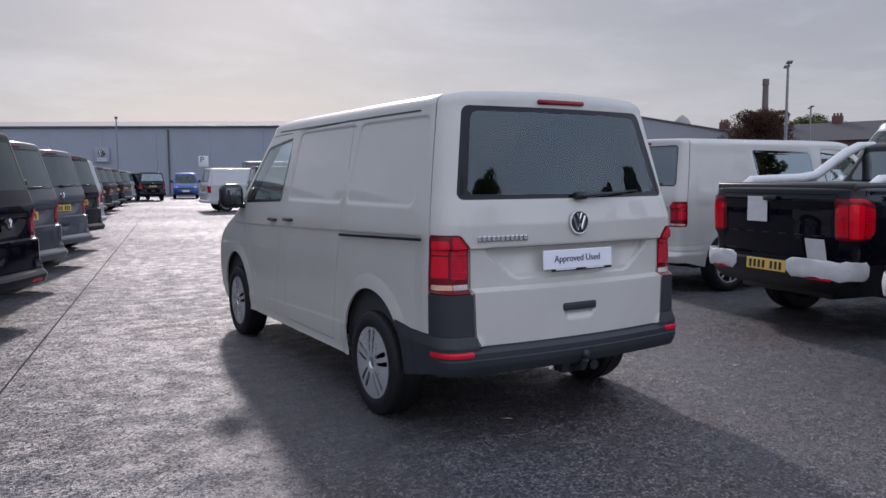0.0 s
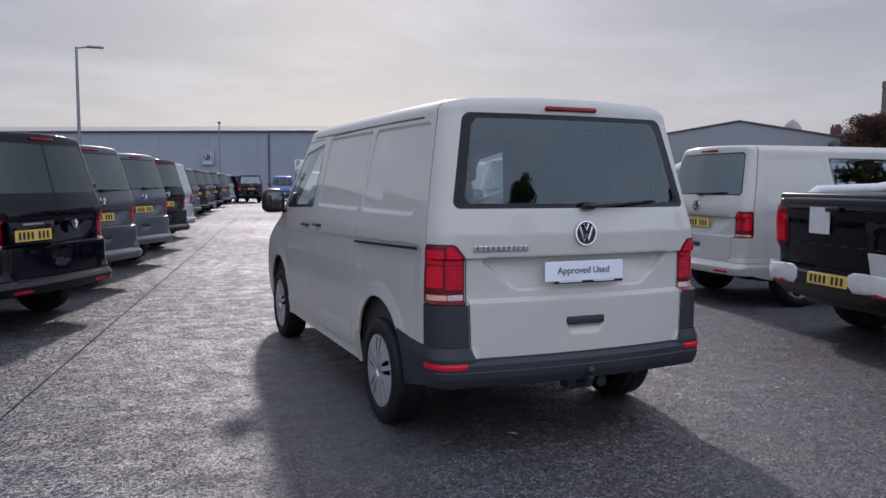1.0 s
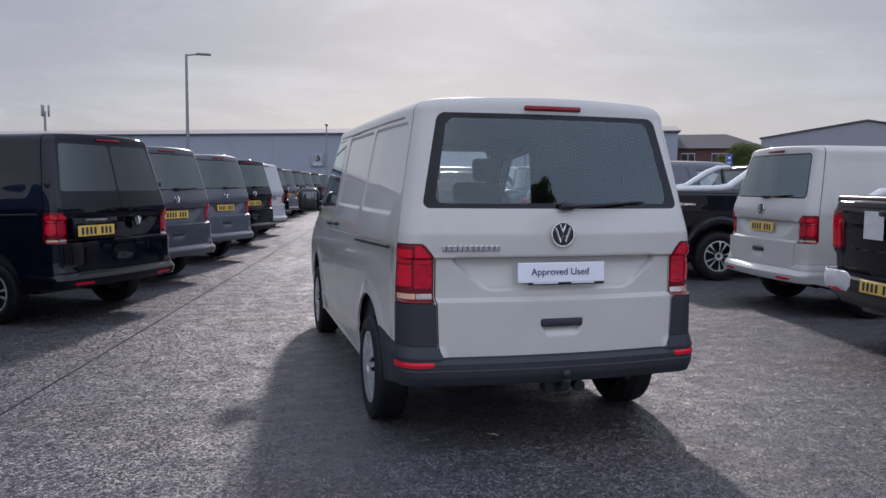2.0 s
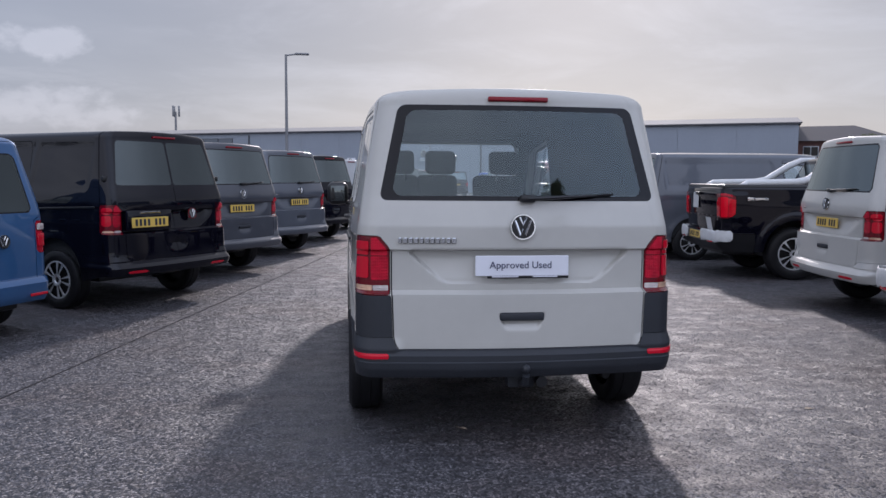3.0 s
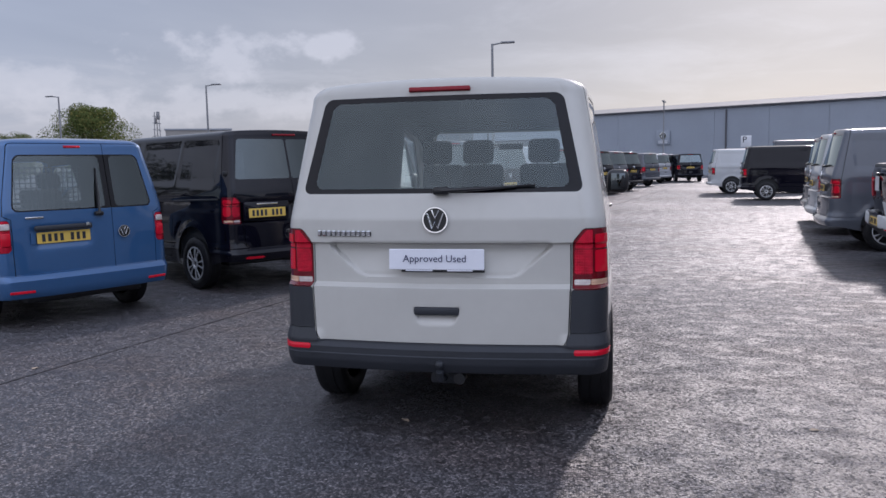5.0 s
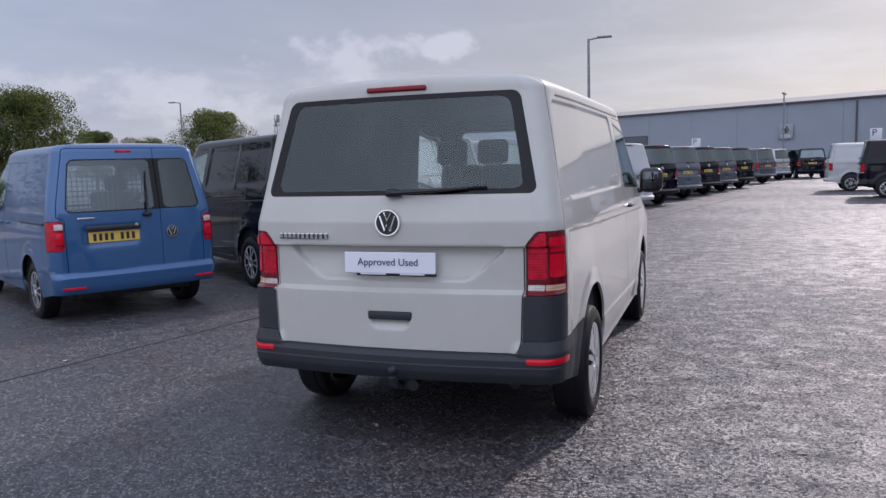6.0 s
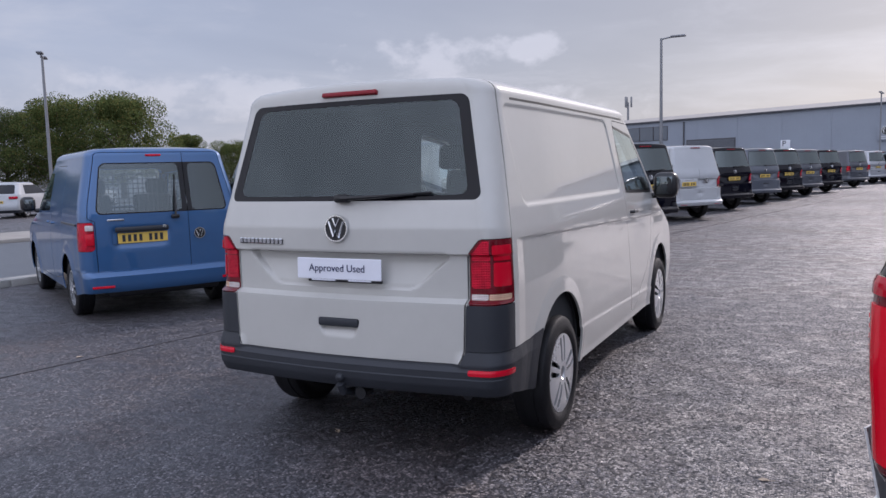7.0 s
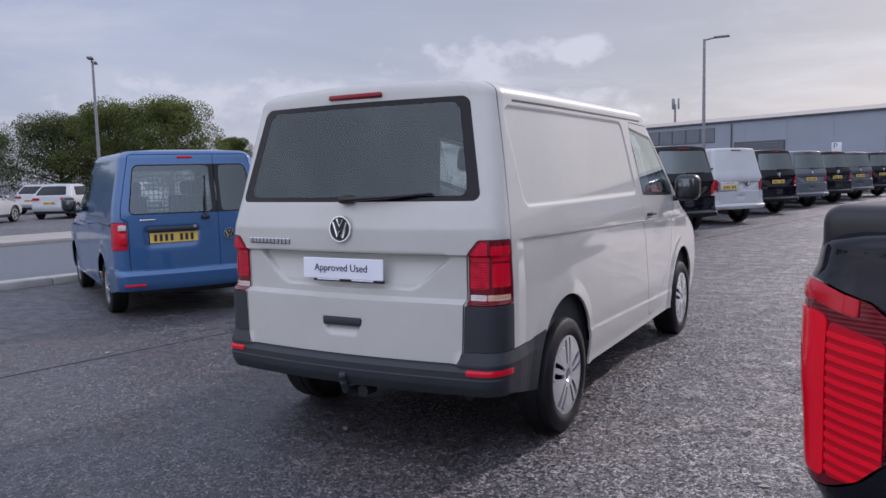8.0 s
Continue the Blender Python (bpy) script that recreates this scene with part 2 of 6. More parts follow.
    def plus(u, v):
        s = nd.new("ShaderNodeVectorMath")
        ln.new(u, s.inputs[0])
        ln.new(v, s.inputs[1])
        return s.outputs[0]

    # each stone and each hand-wide patch lies at its own slant
    height = math_("ADD", math_("MULTIPLY", stones.outputs["Distance"], -0.9), math_("MULTIPLY", grain, 0.5))
    bp = nd.new("ShaderNodeBump")
    bp.inputs["Distance"].default_value, bp.inputs["Strength"].default_value = 0.005, 0.8
    ln.new(height, bp.inputs["Height"])
    patch = noise_tex(4.5, 7, 0.72, mp.outputs[0], 1)
    total = plus(plus(bp.outputs[0], slant(patch, 0.26)), plus(slant(stones.outputs["Color"], 0.92), slant(chips.outputs["Color"], 0.36)))
    nn = nd.new("ShaderNodeVectorMath")
    nn.operation = "NORMALIZE"
    ln.new(total, nn.inputs[0])
    ln.new(nn.outputs[0], b.inputs["Normal"])
    # a film of damp over the stones, thicker in the patches
    film = plus(plus(bp.outputs[0], slant(patch, 0.34)), slant(stones.outputs["Color"], 0.90))
    fn = nd.new("ShaderNodeVectorMath")
    fn.operation = "NORMALIZE"
    ln.new(film, fn.inputs[0])
    ln.new(fn.outputs[0], b.inputs["Coat Normal"])
    ln.new(ramp(wetness, 0, 1, 0.26, 0.62), b.inputs["Coat Weight"])
    ln.new(ramp(wetness, 0, 1, 0.46, 0.36), b.inputs["Coat Roughness"])
    b.inputs["Coat IOR"].default_value = 1.4
    return m


def lens(name, rgb, ribs=0.25, coat=0.5, metal=0.0):
    """Moulded lamp plastic over a facetted reflector, lit only by daylight."""
    m, nd, ln, b = nodes_of(name)
    tc = nd.new("ShaderNodeTexCoord")
    waves = []
    for direction, scale in (("Z", 38), ("X", 26)):
        w = nd.new("ShaderNodeTexWave")
        w.bands_direction = direction
        w.inputs["Scale"].default_value = scale
        w.inputs["Distortion"].default_value = 0.0
        ln.new(tc.outputs["Object"], w.inputs[0])
        waves.append(w.outputs[0])
    both = nd.new("ShaderNodeMath")
    both.operation = "MULTIPLY_ADD"
    both.inputs[1].default_value = 0.45
    ln.new(waves[1], both.inputs[0])
    ln.new(waves[0], both.inputs[2])
    mottle = nd.new("ShaderNodeTexNoise")
    mottle.inputs["Scale"].default_value, mottle.inputs["Detail"].default_value = 22, 3
    ln.new(tc.outputs["Object"], mottle.inputs[0])
    tone = nd.new("ShaderNodeMapRange")
    tone.inputs[1].default_value, tone.inputs[2].default_value = 0.35, 0.65
    ln.new(mottle.outputs[0], tone.inputs[0])
    mx = nd.new("ShaderNodeMixRGB")
    mx.inputs[1].default_value = (*[c * (1 - 0.35 * ribs) for c in rgb], 1)
    mx.inputs[2].default_value = (*[min(1, c * (1 + 0.3 * ribs)) for c in rgb], 1)
    ln.new(tone.outputs[0], mx.inputs[0])
    ln.new(mx.outputs[0], b.inputs["Base Color"])
    b.inputs["Metallic"].default_value = metal
    b.inputs["Roughness"].default_value = 0.12 if not metal else 0.22
    b.inputs["Specular IOR Level"].default_value = 0.22
    b.inputs["Coat Weight"].default_value = coat
    b.inputs["Coat Roughness"].default_value = 0.02
    if ribs:
        bp = nd.new("ShaderNodeBump")
        bp.inputs["Strength"].default_value, bp.inputs["Distance"].default_value = ribs, 0.004
        ln.new(both.outputs[0], bp.inputs["Height"])
        ln.new(bp.outputs[0], b.inputs["Normal"])
    return m


MAT = {}
MAT["asphalt"] = asphalt()
MAT["van_grey"] = paint("ascot_grey_paint", (0.515, 0.504, 0.473), 0.0, 0.85, 1.48)
MAT["black"] = paint("black_paint", (0.004, 0.004, 0.009), 0.0, 1.0, 1.41, 0.0)
MAT["graphite"] = paint("graphite_metallic_paint", (0.085, 0.09, 0.108), 0.3, 0.85, 1.5, 0.15)
MAT["indium"] = paint("indium_grey_paint", (0.11, 0.12, 0.145), 0.25, 0.85, 1.5, 0.15)
MAT["white"] = paint("white_paint", (0.46, 0.47, 0.485))
MAT["pale"] = paint("pale_grey_paint", (0.50, 0.493, 0.47), 0.0, 0.85, 1.48)
MAT["silver"] = paint("silver_paint", (0.42, 0.43, 0.46), 0.5)
MAT["blue"] = paint("blue_metallic_paint", (0.044, 0.118, 0.275), 0.3)
MAT["deep_blue"] = paint("deep_blue_paint", (0.025, 0.075, 0.30), 0.15)
MAT["plastic"] = plain("grained_black_plastic", (0.024, 0.027, 0.035), 0.55, 0, 0.15, 3, 0.25, 260)
MAT["trim"] = plain("smooth_black_trim", (0.012, 0.012, 0.014), 0.3, 0, 0.1, 4)
MAT["lining"] = plain("dark_cabin_lining", (0.03, 0.032, 0.035), 0.85, 0, 0.15, 4)
MAT["cloth"] = plain("charcoal_seat_cloth", (0.018, 0.018, 0.02), 0.9, 0, 0.2, 20, 0.3, 300)
MAT["rubber"] = plain("tyre_rubber", (0.010, 0.010, 0.012), 0.5, 0, 0.25, 9, 0.25, 120, spec=0.3)
MAT["cap"] = plain("silver_wheel_cover", (0.55, 0.56, 0.58), 0.28, 0.55, 0.06, 5)
MAT["alloy"] = plain("machined_alloy", (0.72, 0.73, 0.75), 0.28, 0.5, 0.06, 8)
MAT["chrome"] = plain("chrome", (0.75, 0.76, 0.78), 0.08, 1.0, 0.03, 5)
MAT["frit"] = plain("black_window_edge", (0.006, 0.006, 0.009), 0.12, 0, 0.1, 5, spec=0.3)
MAT["glass"] = glass("tinted_rear_glass", (0.86, 0.93, 0.93), 0.03)
MAT["clear"] = glass("clear_cab_glass", (0.86, 0.92, 0.91), 0.20)
MAT["screen"] = glass("dusty_windscreen", (0.93, 0.97, 0.96), 0.03, 0.05)
MAT["privacy"] = glass("privacy_glass", (0.10, 0.11, 0.12), 0.16)
MAT["dark_pane"] = glass("dark_pane", (0.03, 0.033, 0.04), 0.07)
MAT["van_pane"] = glass("grey_van_glass", (0.48, 0.53, 0.55), 0.05)
MAT["red"] = lens("red_lamp_lens", (0.50, 0.004, 0.026), 0.6, 0.3, 0.45)
MAT["red_smooth"] = lens("smooth_red_lens", (0.56, 0.005, 0.03), 0.4, 0.3, 0.4)
MAT["red_dark"] = lens("dark_red_lamp_lens", (0.13, 0.001, 0.008), 0.2, 0.5)
MAT["red_light"] = lens("bright_red_lamp_bar", (0.60, 0.006, 0.025), 0.0, 0.25)
MAT["red_band"] = lens("deep_red_lamp_band", (0.80, 0.003, 0.02), 0.0, 0.3)
MAT["red_deep"] = lens("deep_red_lens", (0.21, 0.0015, 0.010), 0.0, 0.2)
MAT["red_rib_bed"] = lens("red_lens_between_ribs", (0.46, 0.002, 0.016), 0.0, 0.3)
MAT["white_lens"] = lens("clear_lamp_lens", (0.66, 0.60, 0.58), 0.5, 0.5, 0.4)
MAT["amber"] = lens("amber_lamp_lens", (0.70, 0.46, 0.32), 0.4, 0.5, 0.3)
MAT["yellow"] = plain("yellow_number_plate", (0.74, 0.51, 0.10), 0.4, 0, 0.04, 9)
MAT["white_plate"] = plain("white_plate", (0.78, 0.79, 0.86), 0.35, 0, 0.03, 9)
MAT["ink"] = plain("dark_print", (0.02, 0.022, 0.035), 0.5, 0, 0.05, 9)
MAT["ink_blue"] = plain("navy_print", (0.03, 0.035, 0.10), 0.5, 0, 0.05, 9)
MAT["wrap"] = plain("white_protective_wrap", (0.64, 0.65, 0.66), 0.5, 0, 0.06, 9, 0.9, 14)
MAT["mirror"] = plain("mirror_glass", (0.13, 0.145, 0.15), 0.02, 1.0, 0.01, 3)


# ---- geometry ----
def box(cx, cy, cz, sx, sy, sz, b=0.0, seg=2):
    bm = bmesh.new()
    bmesh.ops.create_cube(bm, size=1.0, matrix=Matrix.Translation((cx, cy, cz)) @ Matrix.Diagonal((sx, sy, sz, 1)))
    if b:
        bmesh.ops.bevel(bm, geom=list(bm.edges), offset=min(b, 0.49 * min(sx, sy, sz)), segments=seg, affect="EDGES", profile=0.5)
    bm.verts.index_update()
    V = np.array([v.co[:] for v in bm.verts])
    F = [tuple(v.index for v in f.verts) for f in bm.faces]
    bm.free()
    return V, F


def moved(sh, m):
    V, F = sh
    M = np.array(m)
    return V @ M[:3, :3].T + M[:3, 3], F


def join(*sheets):
    Vs, Fs, k = [], [], 0
    for V, F in sheets:
        Vs.append(np.asarray(V, float))
        Fs += [tuple(i + k for i in f) for f in F]
        k += len(V)
    return np.vstack(Vs), Fs


def mirrored(sh):
    V, F = sh
    V = V.copy()
    V[:, 0] *= -1
    return V, [f[::-1] for f in F]


def tube(path, r, n=10, cap=True):
    """A round bar along a path; r is one radius or one for each point."""
    P = [Vector(p) for p in path]
    rs = list(r) if isinstance(r, (list, tuple)) else [r] * len(P)
    V, F = [], []
    side = None
    for i, p in enumerate(P):
        d = (P[min(i + 1, len(P) - 1)] - P[max(i - 1, 0)]).normalized()
        if side is None:
            side = d.orthogonal().normalized()
        side = (side - d * side.dot(d)).normalized()
        up = d.cross(side)
        for k in range(n):
            a = 2 * math.pi * k / n
            V.append((p + (side * math.cos(a) + up * math.sin(a)) * rs[i])[:])
    for i in range(len(P) - 1):
        for k in range(n):
            F.append((i * n + k, i * n + (k + 1) % n, (i + 1) * n + (k + 1) % n, (i + 1) * n + k))
    if cap:
        F.append(tuple(range(n))[::-1])
        F.append(tuple((len(P) - 1) * n + k for k in range(n)))
    return np.array(V), F


def lathe(profile, n=40):
    """Turns (radius, x) pairs round the x axis."""
    V, F, k = [], [], len(profile)
    for j in range(n):
        a = 2 * math.pi * j / n
        V += [(x, r * math.cos(a), r * math.sin(a)) for r, x in profile]
    for j in range(n):
        for i in range(k - 1):
            F.append((j * k + i, j * k + i + 1, ((j + 1) % n) * k + i + 1, ((j + 1) % n) * k + i))
    return np.array(V, float), F


def clip(sh, s):
    """Cuts a sheet along s = 0: the part with s < 0, and the rest."""
    V, F = sh
    inside = (s < 0).tolist()
    sv = s.tolist()
    add, cache, neg, pos = [], {}, [], []
    n0 = len(V)

    def cut(i, j):
        key = (i, j) if i < j else (j, i)
        if key not in cache:
            t = sv[i] / (sv[i] - sv[j])
            cache[key] = n0 + len(add)
            add.append(V[i] + (V[j] - V[i]) * t)
        return cache[key]

    for f in F:
        k = [inside[i] for i in f]
        if all(k):
            neg.append(f)
        elif not any(k):
            pos.append(f)
        else:
            a, b = [], []
            for q, i in enumerate(f):
                j = f[(q + 1) % len(f)]
                (a if inside[i] else b).append(i)
                if inside[i] != inside[j]:
                    c = cut(i, j)
                    a.append(c)
                    b.append(c)
            if len(a) > 2:
                neg.append(tuple(a))
            if len(b) > 2:
                pos.append(tuple(b))
    if add:
        V = np.vstack([V, np.array(add)])
    return (V, neg), (V, pos)


def compact(sh):
    V, F = sh
    used = np.zeros(len(V), bool)
    for f in F:
        used[list(f)] = True
    idx = np.cumsum(used) - 1
    idx = idx.tolist()
    return V[used], [tuple(idx[i] for i in f) for f in F]


def refine(sh, times=1):
    """Splits every face into one quad for each of its corners."""
    V, F = compact(sh)
    for _ in range(times):
        V = [np.asarray(v) for v in V]
        mids, G = {}, []
        for f in F:
            n = len(f)
            c = len(V)
            V.append(sum(V[i] for i in f) / n)
            es = []
            for q in range(n):
                i, j = f[q], f[(q + 1) % n]
                key = (min(i, j), max(i, j))
                if key not in mids:
                    mids[key] = len(V)
                    V.append(0.5 * (V[i] + V[j]))
                es.append(mids[key])
            G += [(f[q], es[q], c, es[q - 1]) for q in range(n)]
        F = G
    return np.array(V), F


def thick(sh, t):
    """Gives a sheet thickness inwards, with closed rims."""
    V, F = compact(sh)
    N = np.zeros_like(V)
    for f in F:
        a, b, c = V[f[0]], V[f[1]], V[f[2]]
        if len(f) > 3:
            n = np.cross(V[f[2]] - V[f[0]], V[f[3]] - V[f[1]])
        else:
            n = np.cross(b - a, c - a)
        for i in f:
            N[i] += n
    N /= np.maximum(np.linalg.norm(N, axis=1, keepdims=True), 1e-9)
    k = len(V)
    edges = {}
    for f in F:
        for q in range(len(f)):
            i, j = f[q], f[(q + 1) % len(f)]
            if (j, i) in edges:
                del edges[(j, i)]
            else:
                edges[(i, j)] = 1
    G = list(F) + [tuple(i + k for i in f[::-1]) for f in F] + [(j, i, i + k, j + k) for i, j in edges]
    return np.vstack([V, V - N * t]), G


def proud(sh, up, t):
    """A sheet lifted off its surface along the normals, then given thickness."""
    V, F = compact(sh)
    W, _ = thick((V, F), 1.0)
    N = V - W[len(V):]
    return thick((V + N * up, F), t)


def rounded(gs, r):
    """A rounded convex outline: gs are distances outside each of its sides."""
    g = np.stack(gs) + r
    m = g.max(0)
    return np.where(m > 0, np.sqrt((np.maximum(g, 0) ** 2).sum(0)), m) - r


def outline(p, q, corners, r):
    """Distance outside a convex polygon (corners counter-clockwise in p, q) with rounded corners."""
    gs = []
    for i, (a, b) in enumerate(corners):
        c, d = corners[(i + 1) % len(corners)]
        l = math.hypot(c - a, d - b)
        gs.append(((p - a) * (d - b) - (q - b) * (c - a)) / l)
    return rounded(gs, r)


def soft(s, w):
    """1 inside, 0 outside, eased over the width w."""
    t = np.clip(0.5 - s / w, 0, 1)
    return t * t * (3 - 2 * t)


def mesh_of(name, sh, material, angle=35):
    V, F = compact(sh)
    me = bpy.data.meshes.new(name)
    me.from_pydata(V.tolist(), [], F)
    me.polygons.foreach_set("use_smooth", [True] * len(me.polygons))
    me.set_sharp_from_angle(angle=radians(angle))
    me.materials.append(material)
    me.update()
    return me


def part(name, sh, material, parent=None, label="", angle=35):
    ob = new(name, mesh_of(name, sh, material, angle))
    if parent is not None:
        ob.parent = parent
    if label:
        ob["label"] = label
    return ob


def thing(name, label, category, x=0, y=0, yaw=0, z=0, group="", kind=""):
    ob = new(name)
    ob.empty_display_size = 0.2
    ob.matrix_world = pose(x, y, z, 0, 0, yaw)
    return tagged(ob, label, category, group, kind)


LANE = radians(11.4)


def lane(u, v):
    """A place by its distance right of, and along, the lane."""
    return u * math.cos(LANE) + v * math.sin(LANE), -u * math.sin(LANE) + v * math.cos(LANE)


# ---- vehicles: +y ahead, y = 0 at the rear bumper, z = 0 on the ground ----
def profile(pairs, ease=0.03):
    zs, vs = zip(*pairs)

    def f(z):
        z = np.asarray(z, float)
        return sum(np.interp(z + d, zs, vs) for d in (-ease, -ease / 2, 0, ease / 2, ease)) / 5

    return f


def hull(spec, res):
    """The outer skin of a vehicle: rings at rising heights, closed by a crowned roof."""
    w, yr, yf = (profile(spec[k]) for k in ("w", "yr", "yf"))
    yr = lambda z: np.interp(z, *zip(*spec["yr"]))
    bow, rr, rf, R = spec["bow"], spec["rr"], spec["rf"], spec["round"]
    z0, z1 = spec["z"]
    levels = []
    n = max(6, int((z1 - z0) / res))
    zs = sorted(set(np.round(list(np.linspace(z0, z1, n + 1)) + list(spec.get("lines", ())), 4)))
    for z in zs:
        levels.append((z, float(w(z)), float(yr(z)), float(yf(z))))
    rise, in_x, in_r, in_f = R
    m = 7
    for k in range(1, m + 1):
        a = k / m * math.pi / 2
        c, s = 1 - math.cos(a), math.sin(a)
        levels.append((z1 + rise * s, float(w(z1)) - in_x * c, float(yr(z1)) + in_r * c, float(yf(z1)) - in_f * c))
    zt, wt, rt, ft = levels[-1]
    for q in (0.78, 0.52, 0.26, 0.04):
        levels.append((zt + spec["crown"] * (1 - q * q), wt * q, rt + (1 - q) * wt * 0.9, ft - (1 - q) * wt * 0.9))
    L = spec["yf"][0][1]
    nr = max(6, int(0.8 / res))
    nc = max(5, int(0.3 / res) + 3)
    ns = max(12, int(L / res))
    nf = max(6, int(0.3 / res) + 3)
    V, ring = [], None
    for z, hw, a, b in levels:
        q = min(1.0, hw / 0.5)
        cr, cf = rr * q, rf * q
        half = []
        for x in np.linspace(0, hw - cr, nr):
            half.append((x, a + bow * (x / max(hw, 0.2)) ** 2))
        yc = a + bow * ((hw - cr) / max(hw, 0.2)) ** 2
        for t in np.linspace(0, math.pi / 2, nc + 1)[1:]:
            half.append((hw - cr + cr * math.sin(t), yc + cr * 1.15 * (1 - math.cos(t))))
        y0, y1 = yc + cr * 1.15, b - cf
        for y in np.linspace(y0, y1, ns + 1)[1:]:
            half.append((hw, y))
        for t in np.linspace(0, math.pi / 2, nf + 1)[1:]:
            half.append((hw - cf + cf * math.cos(t), y1 + cf * math.sin(t)))
        for x in np.linspace(hw - cf, 0, nr)[1:]:
            half.append((x, b))
        left = [(-x, y) for x, y in half[1:-1]][::-1]
        full = half + left
        ring = len(full)
        V += [(x, y, z) for x, y in full]
    V = np.array(V)
    mid = 0.5 * L
    # the flanks draw in a little towards both ends
    V[:, 0] *= 1 - 0.012 * ((V[:, 1] - mid) / mid) ** 2
    F = []
    for i in range(len(levels) - 1):
        for k in range(ring):
            F.append((i * ring + k, i * ring + (k + 1) % ring, (i + 1) * ring + (k + 1) % ring, (i + 1) * ring + k))
    F.append(tuple((len(levels) - 1) * ring + k for k in range(ring)))
    return V, F


VAN = dict(
    w=((0.28, 0.915), (0.42, 0.935), (0.6, 0.95), (0.95, 0.952), (1.2, 0.94), (1.36, 0.915), (1.6, 0.876), (1.91, 0.823)),
    yr=((0.28, 0.09), (0.36, 0.05), (0.42, 0.012), (0.455, -0.004), (0.492, -0.008), (0.497, -0.002), (0.530, -0.002), (0.552, 0.022), (0.562, 0.024), (0.57, 0.024), (0.6, 0.024), (0.85, 0.027), (0.866, 0.028), (0.886, 0.072), (1.1, 0.072), (1.112, 0.05), (1.24, 0.052), (1.36, 0.085), (1.40, 0.098), (1.91, 0.223)),
    yf=((0.28, 4.80), (0.45, 4.89), (0.7, 4.89), (0.85, 4.86), (0.95, 4.78), (1.05, 4.6), (1.12, 4.42), (1.17, 4.27), (1.85, 3.45), (1.91, 3.38)),
    bow=0.075, rr=0.125, rf=0.42, z=(0.28, 1.91), round=(0.073, 0.108, 0.035, 0.28), crown=0.018,
    lines=(0.492, 0.497, 0.530, 0.552, 0.562, 0.57, 0.866, 0.886, 1.1, 1.112),
)
HUB_Y, HUB_Z, BASE = 0.93, 0.335, 3.0


def step(v, at, w):
    t = np.clip((at - v) / w + 0.5, 0, 1)
    return t * t * (3 - 2 * t)


def van_skin(res, one_panel_right=True):
    V, F = hull(VAN, res)
    x, y, z = V.T
    ax = np.abs(x)
    flank = np.clip((ax - 0.55) / 0.1, 0, 1) * np.clip((y - 0.30) / 0.1, 0, 1) * np.clip((4.1 - y) / 0.4, 0, 1) * (z < 1.9)
    d = np.zeros(len(V))
    soft_w = max(0.0135, res * 1.05)
    rear_p = outline(y, z, [(0.46, 1.338), (1.36, 1.338), (1.27, 1.855), (0.39, 1.855)], 0.05)
    slide_p = outline(y, z, [(1.44, 1.338), (2.5, 1.338), (2.38, 1.855), (1.33, 1.855)], 0.05)
    long_p = outline(y, z, [(0.46, 1.338), (2.5, 1.338), (2.38, 1.855), (0.39, 1.855)], 0.06)
    left = x < 0
    d += 0.008 * np.where(left | (not one_panel_right), soft(np.minimum(rear_p, slide_p), soft_w), soft(long_p, soft_w))
    crease = np.interp(y, [0.2, 3.6], [1.175, 1.09])
    d += 0.011 * step(z, crease, soft_w) * step(-z, -0.3, 0.1)
    sw = np.interp(y, [0.9, 3.6], [0.535, 0.455])
    d -= 0.006 * step(z, sw, soft_w * 1.5) * step(-y, -0.68, 0.08)
    for hy in (HUB_Y + 0.02, HUB_Y + BASE + 0.02):
        r = np.hypot(y - hy, z - 0.40)
        d -= 0.014 * np.clip(1 - (r - 0.405) / 0.09, 0, 1) ** 0.7 * (r > 0.3)
    V[:, 0] -= np.sign(x) * d * flank
    # the body draws in towards the tail, and the bumper's corners stand out below the lamps
    V[:, 0] -= np.sign(x) * np.clip(ax / 0.5, 0, 1) * 0.030 * np.clip((1.0 - y) / 0.8, 0, 1) ** 1.3
    ledge = np.clip((0.628 - z) / 0.062, 0, 1) * np.clip((ax - 0.68) / 0.05, 0, 1) * np.clip((0.62 - y) / 0.25, 0, 1)
    V[:, 0] += np.sign(x) * 0.016 * ledge * np.clip((ax - 0.75) / 0.1, 0, 1)
    V[:, 1] -= 0.020 * ledge * np.clip((0.3 - y) / 0.1, 0, 1) * np.clip((z - 0.535) / 0.02, 0, 1)
    # recess for the number plate, and a hollow for the handle
    V[:, 2] += 0.026 * (1 - np.minimum(1, (x / 0.82) ** 2)) * np.clip((z - 1.89) / 0.09, 0, 1)
    rear = (y < 0.3) & (ax < 0.7)
    tr = outline(x, z, [(-0.43, 0.925), (0.43, 0.925), (0.635, 1.108), (-0.635, 1.108)], 0.03)
    V[:, 1] += np.where(rear, 0.040 * soft(tr, soft_w) * np.clip((z - 0.90) / 0.16, 0.3, 1), 0)
    hh = outline(x, z, [(-0.09, 0.668), (0.09, 0.668), (0.128, 0.76), (-0.128, 0.76)], 0.02)
    V[:, 1] += np.where(rear, 0.028 * soft(hh, soft_w) * np.clip((z - 0.665) / 0.05, 0, 1), 0)
    return V, F


